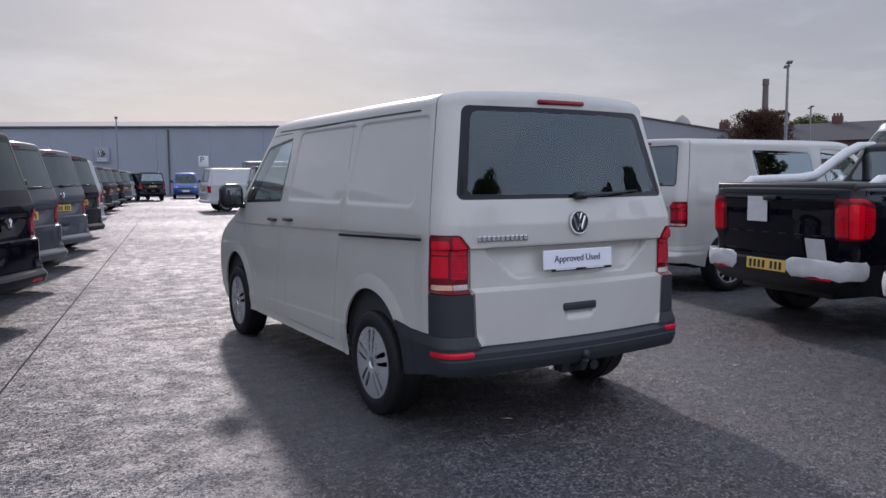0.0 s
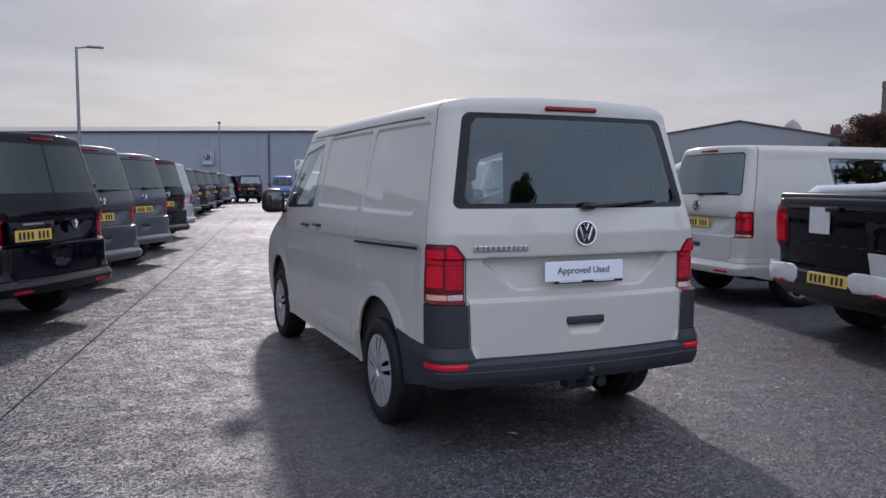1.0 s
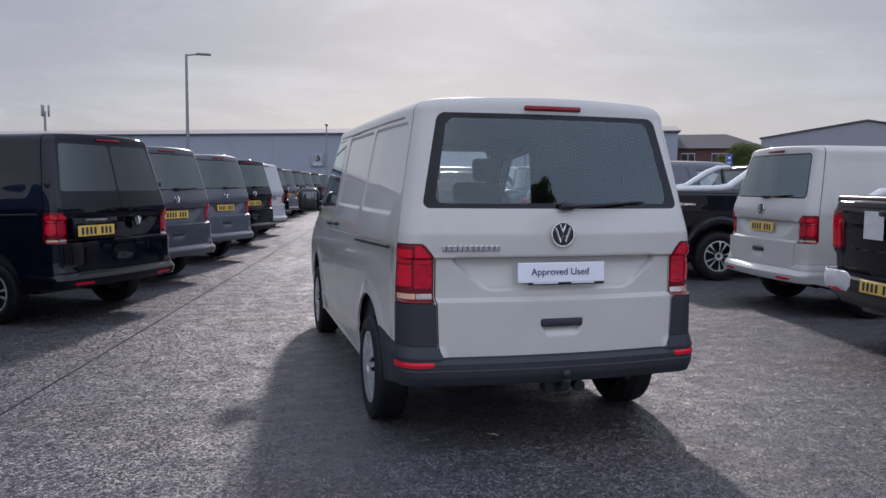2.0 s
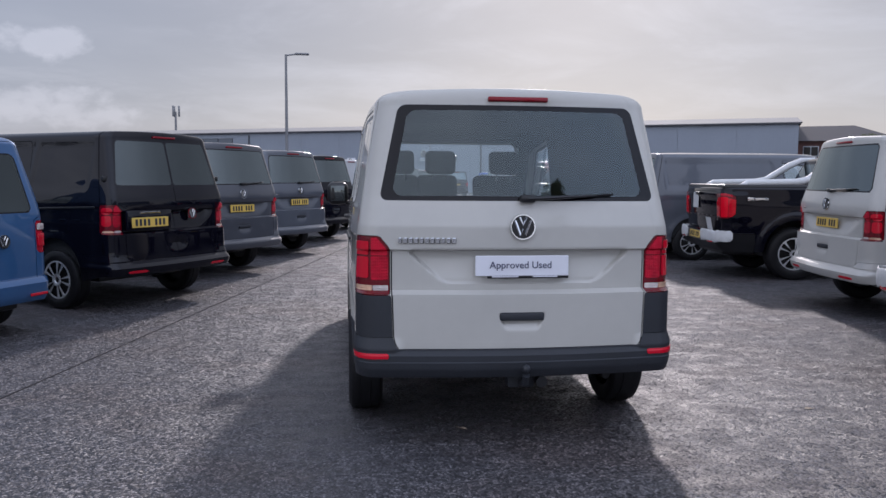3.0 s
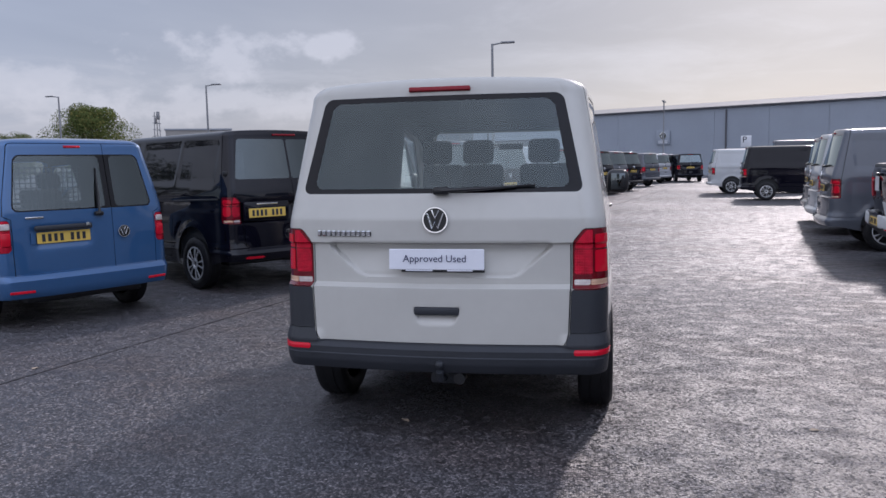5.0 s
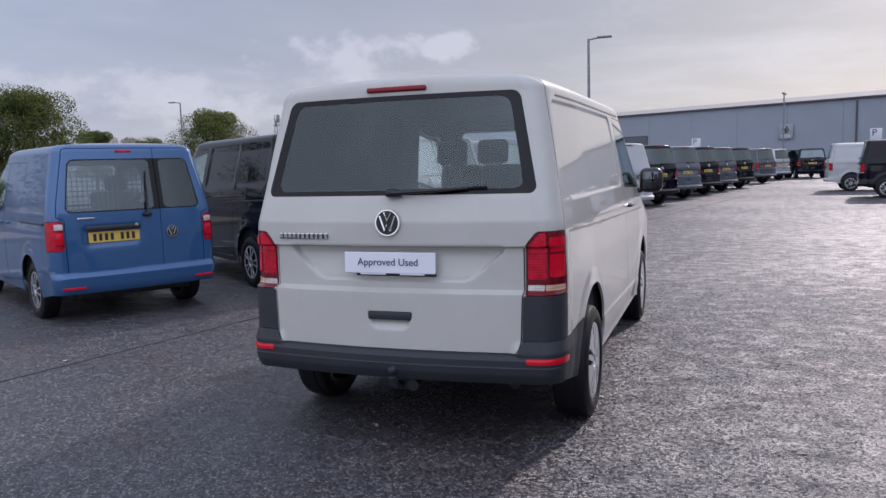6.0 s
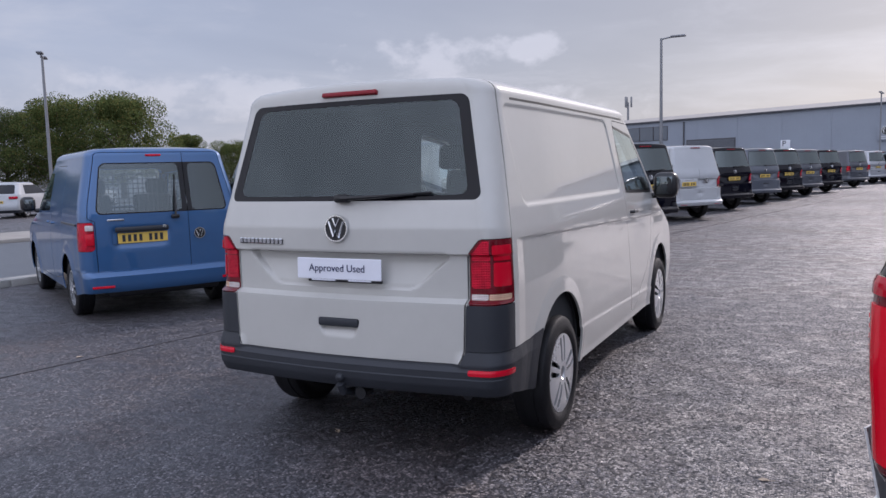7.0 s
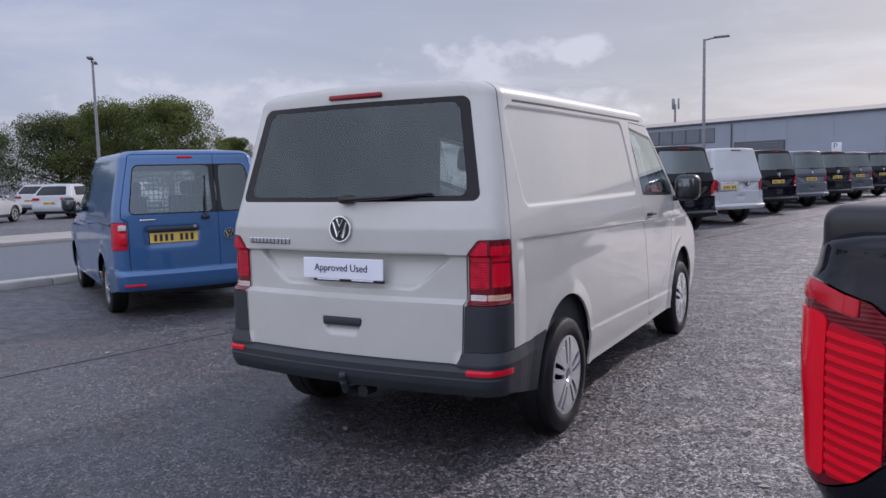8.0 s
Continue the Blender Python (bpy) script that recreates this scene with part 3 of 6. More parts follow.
def van_fields(V):
    x, y, z = V.T
    ax = np.abs(x)
    f = {}
    f["arch"] = np.where((ax > 0.55) & (y > 0.3), np.minimum(np.hypot(y - HUB_Y - 0.02, z - 0.40), np.hypot(y - HUB_Y - BASE - 0.02, z - 0.40)) - 0.405, 1.0)
    f["belly"] = z - np.interp(y, [0.22, 0.5, 0.60, 0.63], [0.405, 0.345, 0.335, 0.30])
    f["bumper"] = rounded([z - np.maximum(np.interp(ax, [0.69, 0.715], [0.566, 0.630]), np.interp(y, [0.1, 0.62], [0.566, 0.66])), y - np.interp(z, [0.3, 0.66], [0.56, 0.63])], 0.01)
    f["lamp"] = rounded([0.725 - ax, 0.862 - z, z - 1.187, y - 0.248, -(ax - 0.725) * 0.77 + (z - 1.115) * 0.64], 0.012)
    f["corner"] = rounded([np.interp(z, [0.55, 0.565, 0.59, 0.63, 0.86], [0.66, 0.685, 0.702, 0.712, 0.720]) + 0.001 - ax, 0.5 - z, z - 0.862, y - 0.248], 0.01)
    f["gate"] = np.where(z > 1.10, y - (np.interp(z, [1.19, 1.88, 1.99], [0.248, 0.362, 0.375])), np.where(z > 0.86, ax - 0.722, ax - np.interp(z, [0.55, 0.565, 0.59, 0.63, 0.86], [0.66, 0.685, 0.702, 0.712, 0.720])))
    f["gate"] = np.where(y > 0.7, 1.0, f["gate"])
    f["window"] = np.where(y < 0.55, outline(x, z, [(-0.785, 1.378), (0.785, 1.378), (0.672, 1.912), (-0.672, 1.912)], 0.045), 1.0)
    f["clear"] = np.where(y < 0.55, outline(x, z, [(-0.715, 1.405), (0.715, 1.405), (0.62, 1.882), (-0.62, 1.882)], 0.05), 1.0)
    f["screen"] = np.where(y > 3.2, outline(x, z, [(-0.80, 1.19), (0.80, 1.19), (0.68, 1.84), (-0.68, 1.84)], 0.05), 1.0)
    f["side"] = np.where((ax > 0.45), outline(y, z, [(2.66, 1.315), (3.62, 1.285), (3.62, 1.36), (3.15, 1.77), (2.53, 1.835)], 0.03), 1.0)
    f["rear_side"] = np.where((ax > 0.45), outline(y, z, [(1.44, 1.345), (2.48, 1.325), (2.37, 1.835), (1.34, 1.85)], 0.05), 1.0)
    f["door"] = np.where((ax > 0.5) & (y > 1), outline(y, z, [(2.60, 0.36), (3.45, 0.33), (3.52, 0.75), (3.80, 0.95), (3.80, 1.25), (3.1, 1.86), (2.42, 1.875), (2.58, 1.3)], 0.04), 1.0)
    f["slide"] = np.where((x < -0.5), outline(y, z, [(1.40, 0.36), (2.585, 0.36), (2.57, 1.3), (2.41, 1.88), (1.28, 1.895), (1.40, 1.3)], 0.04), 1.0)
    return f


def split(sh, key, gap=0.0, fields=van_fields):
    """Takes one panel out of a skin, with a shut line of the given width round it."""
    s = fields(sh[0])[key]
    inner, rest = clip(sh, s + gap)
    if gap:
        _, rest = clip(rest, fields(rest[0])[key] - 0.0)
    return inner, rest


def wheel(parent, x, y, r, material, spokes="cover", width=0.21, rim=0.205):
    """Tyre, wheel and nut cap; the outer face towards +x or -x."""
    sgn = 1 if x > 0 else -1
    w = width / 2
    prof = [(rim - 0.004, -w * 0.8), (rim + 0.012, -w * 0.92), (rim + 0.06, -w), (r - 0.03, -w * 0.97), (r - 0.008, -w * 0.82), (r, -w * 0.6), (r - 0.006, -w * 0.34), (r - 0.006, -w * 0.3), (r, -w * 0.28), (r, w * 0.28), (r - 0.006, w * 0.3), (r - 0.006, w * 0.34), (r, w * 0.6), (r - 0.008, w * 0.82), (r - 0.03, w * 0.97), (r - 0.05, w * 0.985), (r - 0.053, w), (rim + 0.03, w), (rim + 0.012, w * 0.92), (rim - 0.004, w * 0.8), (rim - 0.02, w * 0.2), (rim - 0.02, -w * 0.2)]
    at = Matrix.Translation((x, y, r - 0.004)) @ (Matrix.Identity(4) if sgn > 0 else Matrix.Rotation(math.pi, 4, "Z"))
    hub = part("wheel", moved(lathe([(0.0, -0.02), (rim - 0.03, -0.02), (rim - 0.012, w * 0.5)], 32), at), MAT["trim"], parent)
    part("tyre", moved(lathe(prof, 48), at), MAT["rubber"], hub)
    rs = np.linspace(0.03, rim, 14)
    n = 120
    V, F = [], []
    for q in rs:
        dome = w * 0.86 - 0.026 * (q / rim - 0.45) ** 2 - (0.02 if q < 0.04 else 0)
        for k in range(n):
            a = 2 * math.pi * k / n
            V.append((dome, q * math.cos(a), q * math.sin(a)))
    for i in range(len(rs) - 1):
        for k in range(n):
            F.append((i * n + k, i * n + (k + 1) % n, (i + 1) * n + (k + 1) % n, (i + 1) * n + k))
    sh = (np.array(V), F)
    rad, ang = np.hypot(sh[0][:, 1], sh[0][:, 2]), np.arctan2(sh[0][:, 2], sh[0][:, 1])

    def slots(count, phase, half, r0, r1, grow, lean=0.0):
        u = (ang + lean * rad + phase) % (2 * math.pi / count) - math.pi / count
        return rounded([np.abs(u * rad) - half - grow * (rad - r0), r0 - rad, rad - r1], 0.008)

    if spokes == "cover":
        s = np.minimum(slots(5, 0.0, 0.0105, 0.07, rim * 0.93, 0.05, 0.9), slots(5, math.pi / 5, 0.0085, 0.065, rim * 0.95, 0.05, -0.7))
    else:
        s = np.minimum(slots(5, 0.0, 0.028, 0.07, rim * 0.93, 0.29), slots(5, math.pi / 5, 0.011, 0.06, rim * 0.93, 0.16))
    _, face = clip(sh, s)
    part("wheel_cover" if spokes == "cover" else "rim", moved(thick(face, 0.012), at), material, hub)
    part("hub_cap", moved(lathe([(0.0, w * 0.87), (0.026, w * 0.87), (0.034, w * 0.84), (0.036, w * 0.78)], 20), at), MAT["steel"] if spokes == "cover" else MAT["trim"], hub)
    return hub


def badge(parent, x, y, z, r, tilt=0.0):
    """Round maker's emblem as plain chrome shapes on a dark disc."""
    m = pose(x, y, z, tilt, 0, 0) @ pose(0, 0, 0, 0, 0, -90)
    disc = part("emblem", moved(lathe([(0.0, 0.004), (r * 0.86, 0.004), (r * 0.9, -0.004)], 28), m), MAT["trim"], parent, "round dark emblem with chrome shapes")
    part("emblem_ring", moved(lathe([(r * 0.86, 0.002), (r * 0.88, 0.010), (r * 0.97, 0.010), (r, 0.0)], 32), m), MAT["chrome"], disc)
    for name, path in (("emblem_zigzag", ((-0.62, 0.5), (-0.2, -0.62), (0.0, -0.12), (0.2, -0.62), (0.62, 0.5))), ("emblem_chevron", ((-0.27, 0.74), (0.0, 0.14), (0.27, 0.74)))):
        part(name, moved(tube([(0.006, u * r, v * r) for u, v in path], r * 0.11, 6), m), MAT["chrome"], disc)


def number_plate(parent, x, y, z, wd=0.52, ht=0.111, tilt=-4, colour="yellow"):
    """Plate whose characters are plain dark bars."""
    m = pose(x, y, z, tilt, 0, 0)
    p = part("number_plate", moved(box(0, 0, 0, wd, 0.008, ht, 0.003, 1), m), MAT[colour], parent, "yellow number plate with dark bars" if colour == "yellow" else "white number plate with dark bars")
    k = wd / 0.52
    for i in range(7):
        gx = -0.20 * k + i * 0.058 * k + (0.045 * k if i > 3 else 0)
        part("plate_bar", moved(box(gx, -0.006, 0, 0.032 * k, 0.003, 0.074 * k, 0.001, 1), m), MAT["ink"], p)
    return p


def tail_lamp(parent, sh):
    """Wrapped tail lamp: dark housing with red lens, bright bar and clear reversing lens."""
    lamp = part("tail_lamp", thick(sh, 0.03), MAT["red_dark"], parent, "dark red wrapped tail lamp")
    V = sh[0]

    def piece(name, mat_, fn, t=0.004):
        a, _ = clip(sh, fn(*V.T))
        if a[1]:
            part(name, proud(a, t, 0.006), MAT[mat_], lamp)

    ab = lambda x: np.abs(x)
    piece("red_lens", "red", lambda x, y, z: rounded([0.737 - ab(x), 0.94 - z, z - 1.072, ab(x) - 0.83], 0.003))
    piece("red_lens", "red_smooth", lambda x, y, z: rounded([0.74 - ab(x), 1.076 - z, z - 1.176, ab(x) - 0.83, -(ab(x) - 0.74) * 0.77 + (z - 1.105) * 0.64], 0.003))
    piece("light_bar", "red_light", lambda x, y, z: rounded([0.843 - ab(x), 1.078 - z, z - 1.155, y - 0.222], 0.003), 0.005)
    piece("light_bar", "red_light", lambda x, y, z: rounded([0.843 - ab(x), 0.95 - z, z - 1.068, y - 0.222], 0.003), 0.005)
    piece("reversing_lens", "white_lens", lambda x, y, z: rounded([0.735 - ab(x), 0.882 - z, z - 0.911, ab(x) - 0.82], 0.002))
    piece("indicator_lens", "amber", lambda x, y, z: rounded([0.823 - ab(x), 0.882 - z, z - 0.911, y - 0.222], 0.002))
    return lamp


def wiper(parent, y0, x0, x1, z0, z1, y1):
    def at(t, off):
        return (x0 + (x1 - x0) * t, y0 + (y1 - y0) * t - off, z0 + (z1 - z0) * t)

    arm = part("wiper", join(box(x0, y0 - 0.03, z0, 0.09, 0.05, 0.045, 0.015), tube([at(0, 0.045), at(0.4, 0.045), at(0.8, 0.022)], [0.014, 0.010, 0.006], 8)), MAT["trim"], parent, "black rear wiper")
    part("wiper_blade", tube([at(0.14, 0.012), at(1, 0.008)], 0.008, 6), MAT["rubber"], arm)


def mirror(parent, sgn, y, z, reach, body, w=0.2, h=0.25):
    c = sgn * reach
    shell = part("door_mirror", join(box(c, y + 0.03, z, w, 0.18, h, 0.062, 6), box(sgn * (reach - 0.14), y + 0.01, z - 0.09, 0.14, 0.05, 0.05, 0.02)), body, parent)
    part("mirror_glass", moved(box(0, 0, 0, w - 0.07, 0.012, h - 0.07, 0.005, 2), pose(c, y - 0.058, z, 1, 0, sgn * 8)), MAT["mirror"], shell)
    return shell


def handle(parent, sgn, x, y, z, material):
    h = part("door_handle", join(tube([(sgn * x, y - 0.075, z), (sgn * (x + 0.03), y - 0.055, z), (sgn * (x + 0.034), y + 0.05, z), (sgn * x, y + 0.075, z)], 0.013, 8), box(sgn * (x - 0.004), y, z, 0.014, 0.15, 0.055, 0.02)), material, parent)
    return h


def seats(parent):
    for x, wd in ((0.41, 0.46), (-0.15, 0.37), (-0.51, 0.38)):
        s = part("front_seat", join(moved(box(0, 0, 0.33, wd, 0.13, 0.66, 0.05, 3), pose(x, 2.75, 0.88, -12, 0, 0)), box(x, 3.0, 0.82, wd, 0.5, 0.16, 0.06, 3)), MAT["cloth"], parent, "charcoal cloth front seat")
        part("headrest", moved(box(0, 0, 0, 0.265, 0.10, 0.205, 0.045, 3), pose(x, 2.60, 1.635, -10, 0, 0)), MAT["cloth"], s)
        for q in (-0.06, 0.06):
            part("headrest_post", tube([(x + q, 2.62, 1.48), (x + q, 2.60, 1.58)], 0.008, 6), MAT["chrome"], s)


def van(name, label, colour, x, y, yaw, res=0.05, rear="gate", style="alloy", dark_low=False, glazed=False, group="", full=False, plate="yellow", face=False, rear_glass="glass", blank=False):
    """Panel van with lifting tailgate or two rear doors."""
    body_mat = MAT[colour]
    root = thing(name, label, "van", x, y, yaw, group=group)
    sh = van_skin(res, not glazed)
    if not dark_low:
        # painted bumper with a deep upper ledge
        sv = sh[0]
        low = step(sv[:, 2], 0.525, 0.03) * step(sv[:, 1], 0.5, 0.2)
        sv[:, 1] -= 0.035 * low * (sv[:, 1] < 0.4)
        sv[:, 0] += np.sign(sv[:, 0]) * 0.014 * low * np.clip((np.abs(sv[:, 0]) - 0.75) / 0.1, 0, 1)
    _, sh = split(sh, "arch")
    _, sh = clip(sh, van_fields(sh[0])["belly"])
    bump, sh = split(sh, "bumper", 0.003)
    lamps, sh = split(sh, "lamp", 0.004)
    if dark_low:
        corner, sh = split(sh, "corner", 0.003)
    gaps = []
    if full:
        for key, wide in (("gate", 0.008), ("door", 0.006), ("slide", 0.006)):
            near, _ = clip(sh, van_fields(sh[0])[key])
            gaps.append(clip(near, -(van_fields(near[0])[key] + wide))[0])
    gate, sh = split(sh, "gate", 0.008)
    win, gate = split(gate, "window")
    screen, sh = split(sh, "screen")
    doors, sh = split(sh, "door", 0.006)
    sidew, doors = split(doors, "side")
    slide, sh = split(sh, "slide", 0.006)
    side_glass = None
    if glazed:
        sgl, slide = split(slide, "rear_side")
        sgr, sh = split(sh, "rear_side")
        side_glass = (sgl, sgr)
    t = 0.014 if full else 0.008
    body = part("body", thick(sh, t), body_mat, root)
    part("bumper", thick(bump, 0.02), MAT["plastic"] if dark_low else body_mat, root, "grained black plastic bumper" if dark_low else "")
    for band in gaps:
        part("shut_line", proud(band, -0.010, 0.002), MAT["trim"], root, "dark gap between body panels")
    for sgn in (-1, 1):
        one = (lamps[0], [f for f in lamps[1] if lamps[0][f[0], 0] * sgn > 0])
        tail_lamp(root, one)
        if dark_low:
            two = (corner[0], [f for f in corner[1] if corner[0][f[0], 0] * sgn > 0])
            part("corner_trim", thick(two, 0.02), MAT["plastic"], root, "grained black plastic corner trim")
        d = (doors[0], [f for f in doors[1] if doors[0][f[0], 0] * sgn > 0])
        door = part("front_door", thick(d, t), body_mat, root)
        g = (sidew[0], [f for f in sidew[1] if sidew[0][f[0], 0] * sgn > 0])
        pane, seal = clip(g, van_fields(g[0])["side"] + 0.024)
        part("window_seal", thick(seal, 0.01), MAT["trim"], door, "black rubber window seal")
        part("door_window", pane, MAT["clear"], door)
        handle(door, sgn, 0.935, 2.80, 1.165, MAT["trim"])
        mirror(door, sgn, 3.66, 1.345, 1.045, MAT["trim"], 0.205, 0.225)
        bx, by, bz = bump[0].T
        refl, _ = clip(bump, rounded([0.735 - sgn * bx, 0.514 - bz, bz - 0.541, by - 0.21] if dark_low else [0.48 - sgn * bx, 0.43 - bz, bz - 0.46, sgn * bx - 0.74], 0.006))
        part("bumper_reflector", proud(refl, 0.005, 0.01), MAT["red_light"], root, "red bumper reflector")
        # inner wheel houses
        for hy in (HUB_Y, HUB_Y + BASE):
            V, F = tube([(sgn * 0.60, hy + 0.02, 0.40), (sgn * 0.905, hy + 0.02, 0.40)], 0.425, 36)
            V = np.array(V)
            part("wheel_housing", clip((V, F[:-1]), 0.36 - V[:, 2])[0], MAT["lining"], root)
            wheel(root, sgn * 0.845, hy, HUB_Z, MAT["cap"] if style == "cover" else MAT["alloy"], style, rim=0.228 if style == "cover" else 0.215)
        if full:
            sx, sy, sz = sh[0].T
            chan, _ = clip(sh, np.maximum.reduce([np.abs(sz - 1.892) - 0.006, 0.5 - sgn * sx, 0.5 - sy, sy - 2.9]))
            part("roof_channel", proud(chan, 0.002, 0.003), MAT["trim"], root, "thin black roof channel")
    s = part("sliding_door", thick(slide, t), body_mat, root)
    handle(s, -1, 0.935, 2.42, 1.18, MAT["trim"])
    part("door_rail", moved(box(0, 0, 0, 0.012, 1.12, 0.020, 0.004, 1), pose(-0.950, 0.83, 1.142, -1.9, 0, 0.6)), MAT["trim"], root)
    for pane in side_glass or ():
        for sgn in (-1, 1):
            f = [q for q in pane[1] if pane[0][q[0], 0] * sgn > 0]
            if f:
                part("side_window", compact((pane[0], f)), MAT["privacy"], root)
    part("windscreen", screen, MAT["screen"], root)
    # dark load-space lining, open at the glass
    inner = dict(VAN)
    inner["w"] = tuple((z, w - 0.06) for z, w in VAN["w"])
    inner["yr"] = tuple((z, 0.14 if z < 1.25 else q + 0.05) for z, q in VAN["yr"])
    inner["yf"] = tuple((z, q - 0.08) for z, q in VAN["yf"])
    inner["z"] = (0.42, 1.86)
    lin = hull(inner, 0.07)
    for key in ("screen", "side") + (("rear_side",) if glazed else ()):
        _, lin = clip(lin, van_fields(lin[0])[key])
    _, lin = clip(lin, van_fields(lin[0])["window"] + 0.03)
    part("lining", lin, MAT["lining"], root)
    part("cab_floor", join(box(0, 2.2, 0.44, 1.66, 4.1, 0.05), box(0, 3.75, 0.95, 1.6, 0.4, 0.5, 0.08)), MAT["lining"], root)
    part("chassis", join(box(0, 2.6, 0.36, 1.3, 4.0, 0.14, 0.03), tube([(-0.8, HUB_Y, HUB_Z), (0.8, HUB_Y, HUB_Z)], 0.05, 10), box(0.3, 0.75, 0.36, 0.35, 0.5, 0.14, 0.06)), MAT["trim"], root)
    seats(root)
    if rear == "gate":
        g = part("tailgate", thick(gate, t), body_mat, root)
        frit_in, frit = clip(win, van_fields(win[0])["clear"] if full else van_fields(win[0])["window"] + 0.016)
        part("window_edge", frit, MAT["frit"], g, "black ceramic window edge")
        part("rear_window", frit_in, MAT[rear_glass], g)
        part("brake_light", moved(box(0, 0, 0, 0.345, 0.03, 0.026, 0.008), pose(0, 0.222, 1.945, -20, 0, 0)), MAT["red_deep"], g, "red high-level brake light")
        wiper(g, 0.100, 0.03, 0.53, 1.392, 1.415, 0.122)
        badge(g, 0, 0.047, 1.237, 0.072, -3)
        part("gate_handle", moved(box(0, 0, 0, 0.25, 0.03, 0.045, 0.01), pose(0, 0.034, 0.742, 0, 0, 0)), MAT["plastic"], g, "black tailgate handle")
        if plate:
            number_plate(g, 0, 0.066, 1.02, tilt=-2)
        part("name_bar", box(-0.52, 0.088, 1.168, 0.30, 0.006, 0.012, 0.002, 1), MAT["chrome"], g) if not full else None
    else:
        dl, dr = clip(gate, gate[0][:, 0] + 0.0)
        wl, wr = clip(win, win[0][:, 0])
        for side, d, wsh in ((-1, dl, wl), (1, dr, wr)):
            _, d = clip(d, 0.003 - np.abs(d[0][:, 0]))[1], clip(d, 0.003 - np.abs(d[0][:, 0]))[0]
            o = part("rear_door", thick(d, t), body_mat, root)
            pane, edge = clip(wsh, rounded([van_fields(wsh[0])["window"] + 0.02, 0.014 - np.abs(wsh[0][:, 0])], 0.02))
            part("door_panel_edge", edge, body_mat, o)
            part("door_skin" if blank else "rear_window", pane, body_mat if blank else MAT["dark_pane"], o)
            for hz in (0.72, 1.47):
                part("door_hinge", box(side * 0.83, 0.16 + (hz - 0.72) * 0.09, hz, 0.1, 0.03, 0.06, 0.01), MAT["trim"] if hz > 1 else body_mat, o)
        badge(root, 0.25, 0.052, 1.06, 0.068, -2)
        part("plate_panel", box(-0.40, 0.06, 1.01, 0.64, 0.04, 0.23, 0.02), body_mat, root)
        part("name_bar", box(-0.40, 0.036, 1.095, 0.30, 0.006, 0.016, 0.002, 1), MAT["chrome"], root)
        number_plate(root, -0.40, 0.036, 0.985, tilt=-2)
        part("brake_light", moved(box(0, 0, 0, 0.34, 0.03, 0.024, 0.008), pose(0, 0.222, 1.945, -20, 0, 0)), MAT["red_deep"], root, "red high-level brake light")
    if face:
        part("grille", join(box(0, 4.885, 0.80, 1.2, 0.05, 0.09, 0.02), box(0, 4.895, 0.48, 1.1, 0.05, 0.16, 0.03)), MAT["trim"], root)
        badge(root, 0, 4.90, 0.83, 0.075)
        for sgn in (-1, 1):
            part("headlamp", moved(box(0, 0, 0, 0.34, 0.12, 0.17, 0.05, 3), pose(sgn * 0.70, 4.72, 0.86, 0, 0, -sgn * 32)), MAT["white_lens"], root)
        number_plate(root, 0, 4.93, 0.60, tilt=0, colour="white_plate")
    return root


def lettering(word, size, m, material, parent):
    cu = bpy.data.curves.new("word", "FONT")
    cu.body, cu.size, cu.align_x, cu.align_y, cu.extrude = word, size, "CENTER", "CENTER", 0.001
    ob = new("word_source", cu)
    me = bpy.data.meshes.new_from_object(ob.evaluated_get(bpy.context.evaluated_depsgraph_get()))
    bpy.data.objects.remove(ob)
    bpy.data.curves.remove(cu)
    me.transform(m)
    me.materials.clear()
    me.materials.append(material)
    w = new("word", me)
    w.parent = parent
    return w


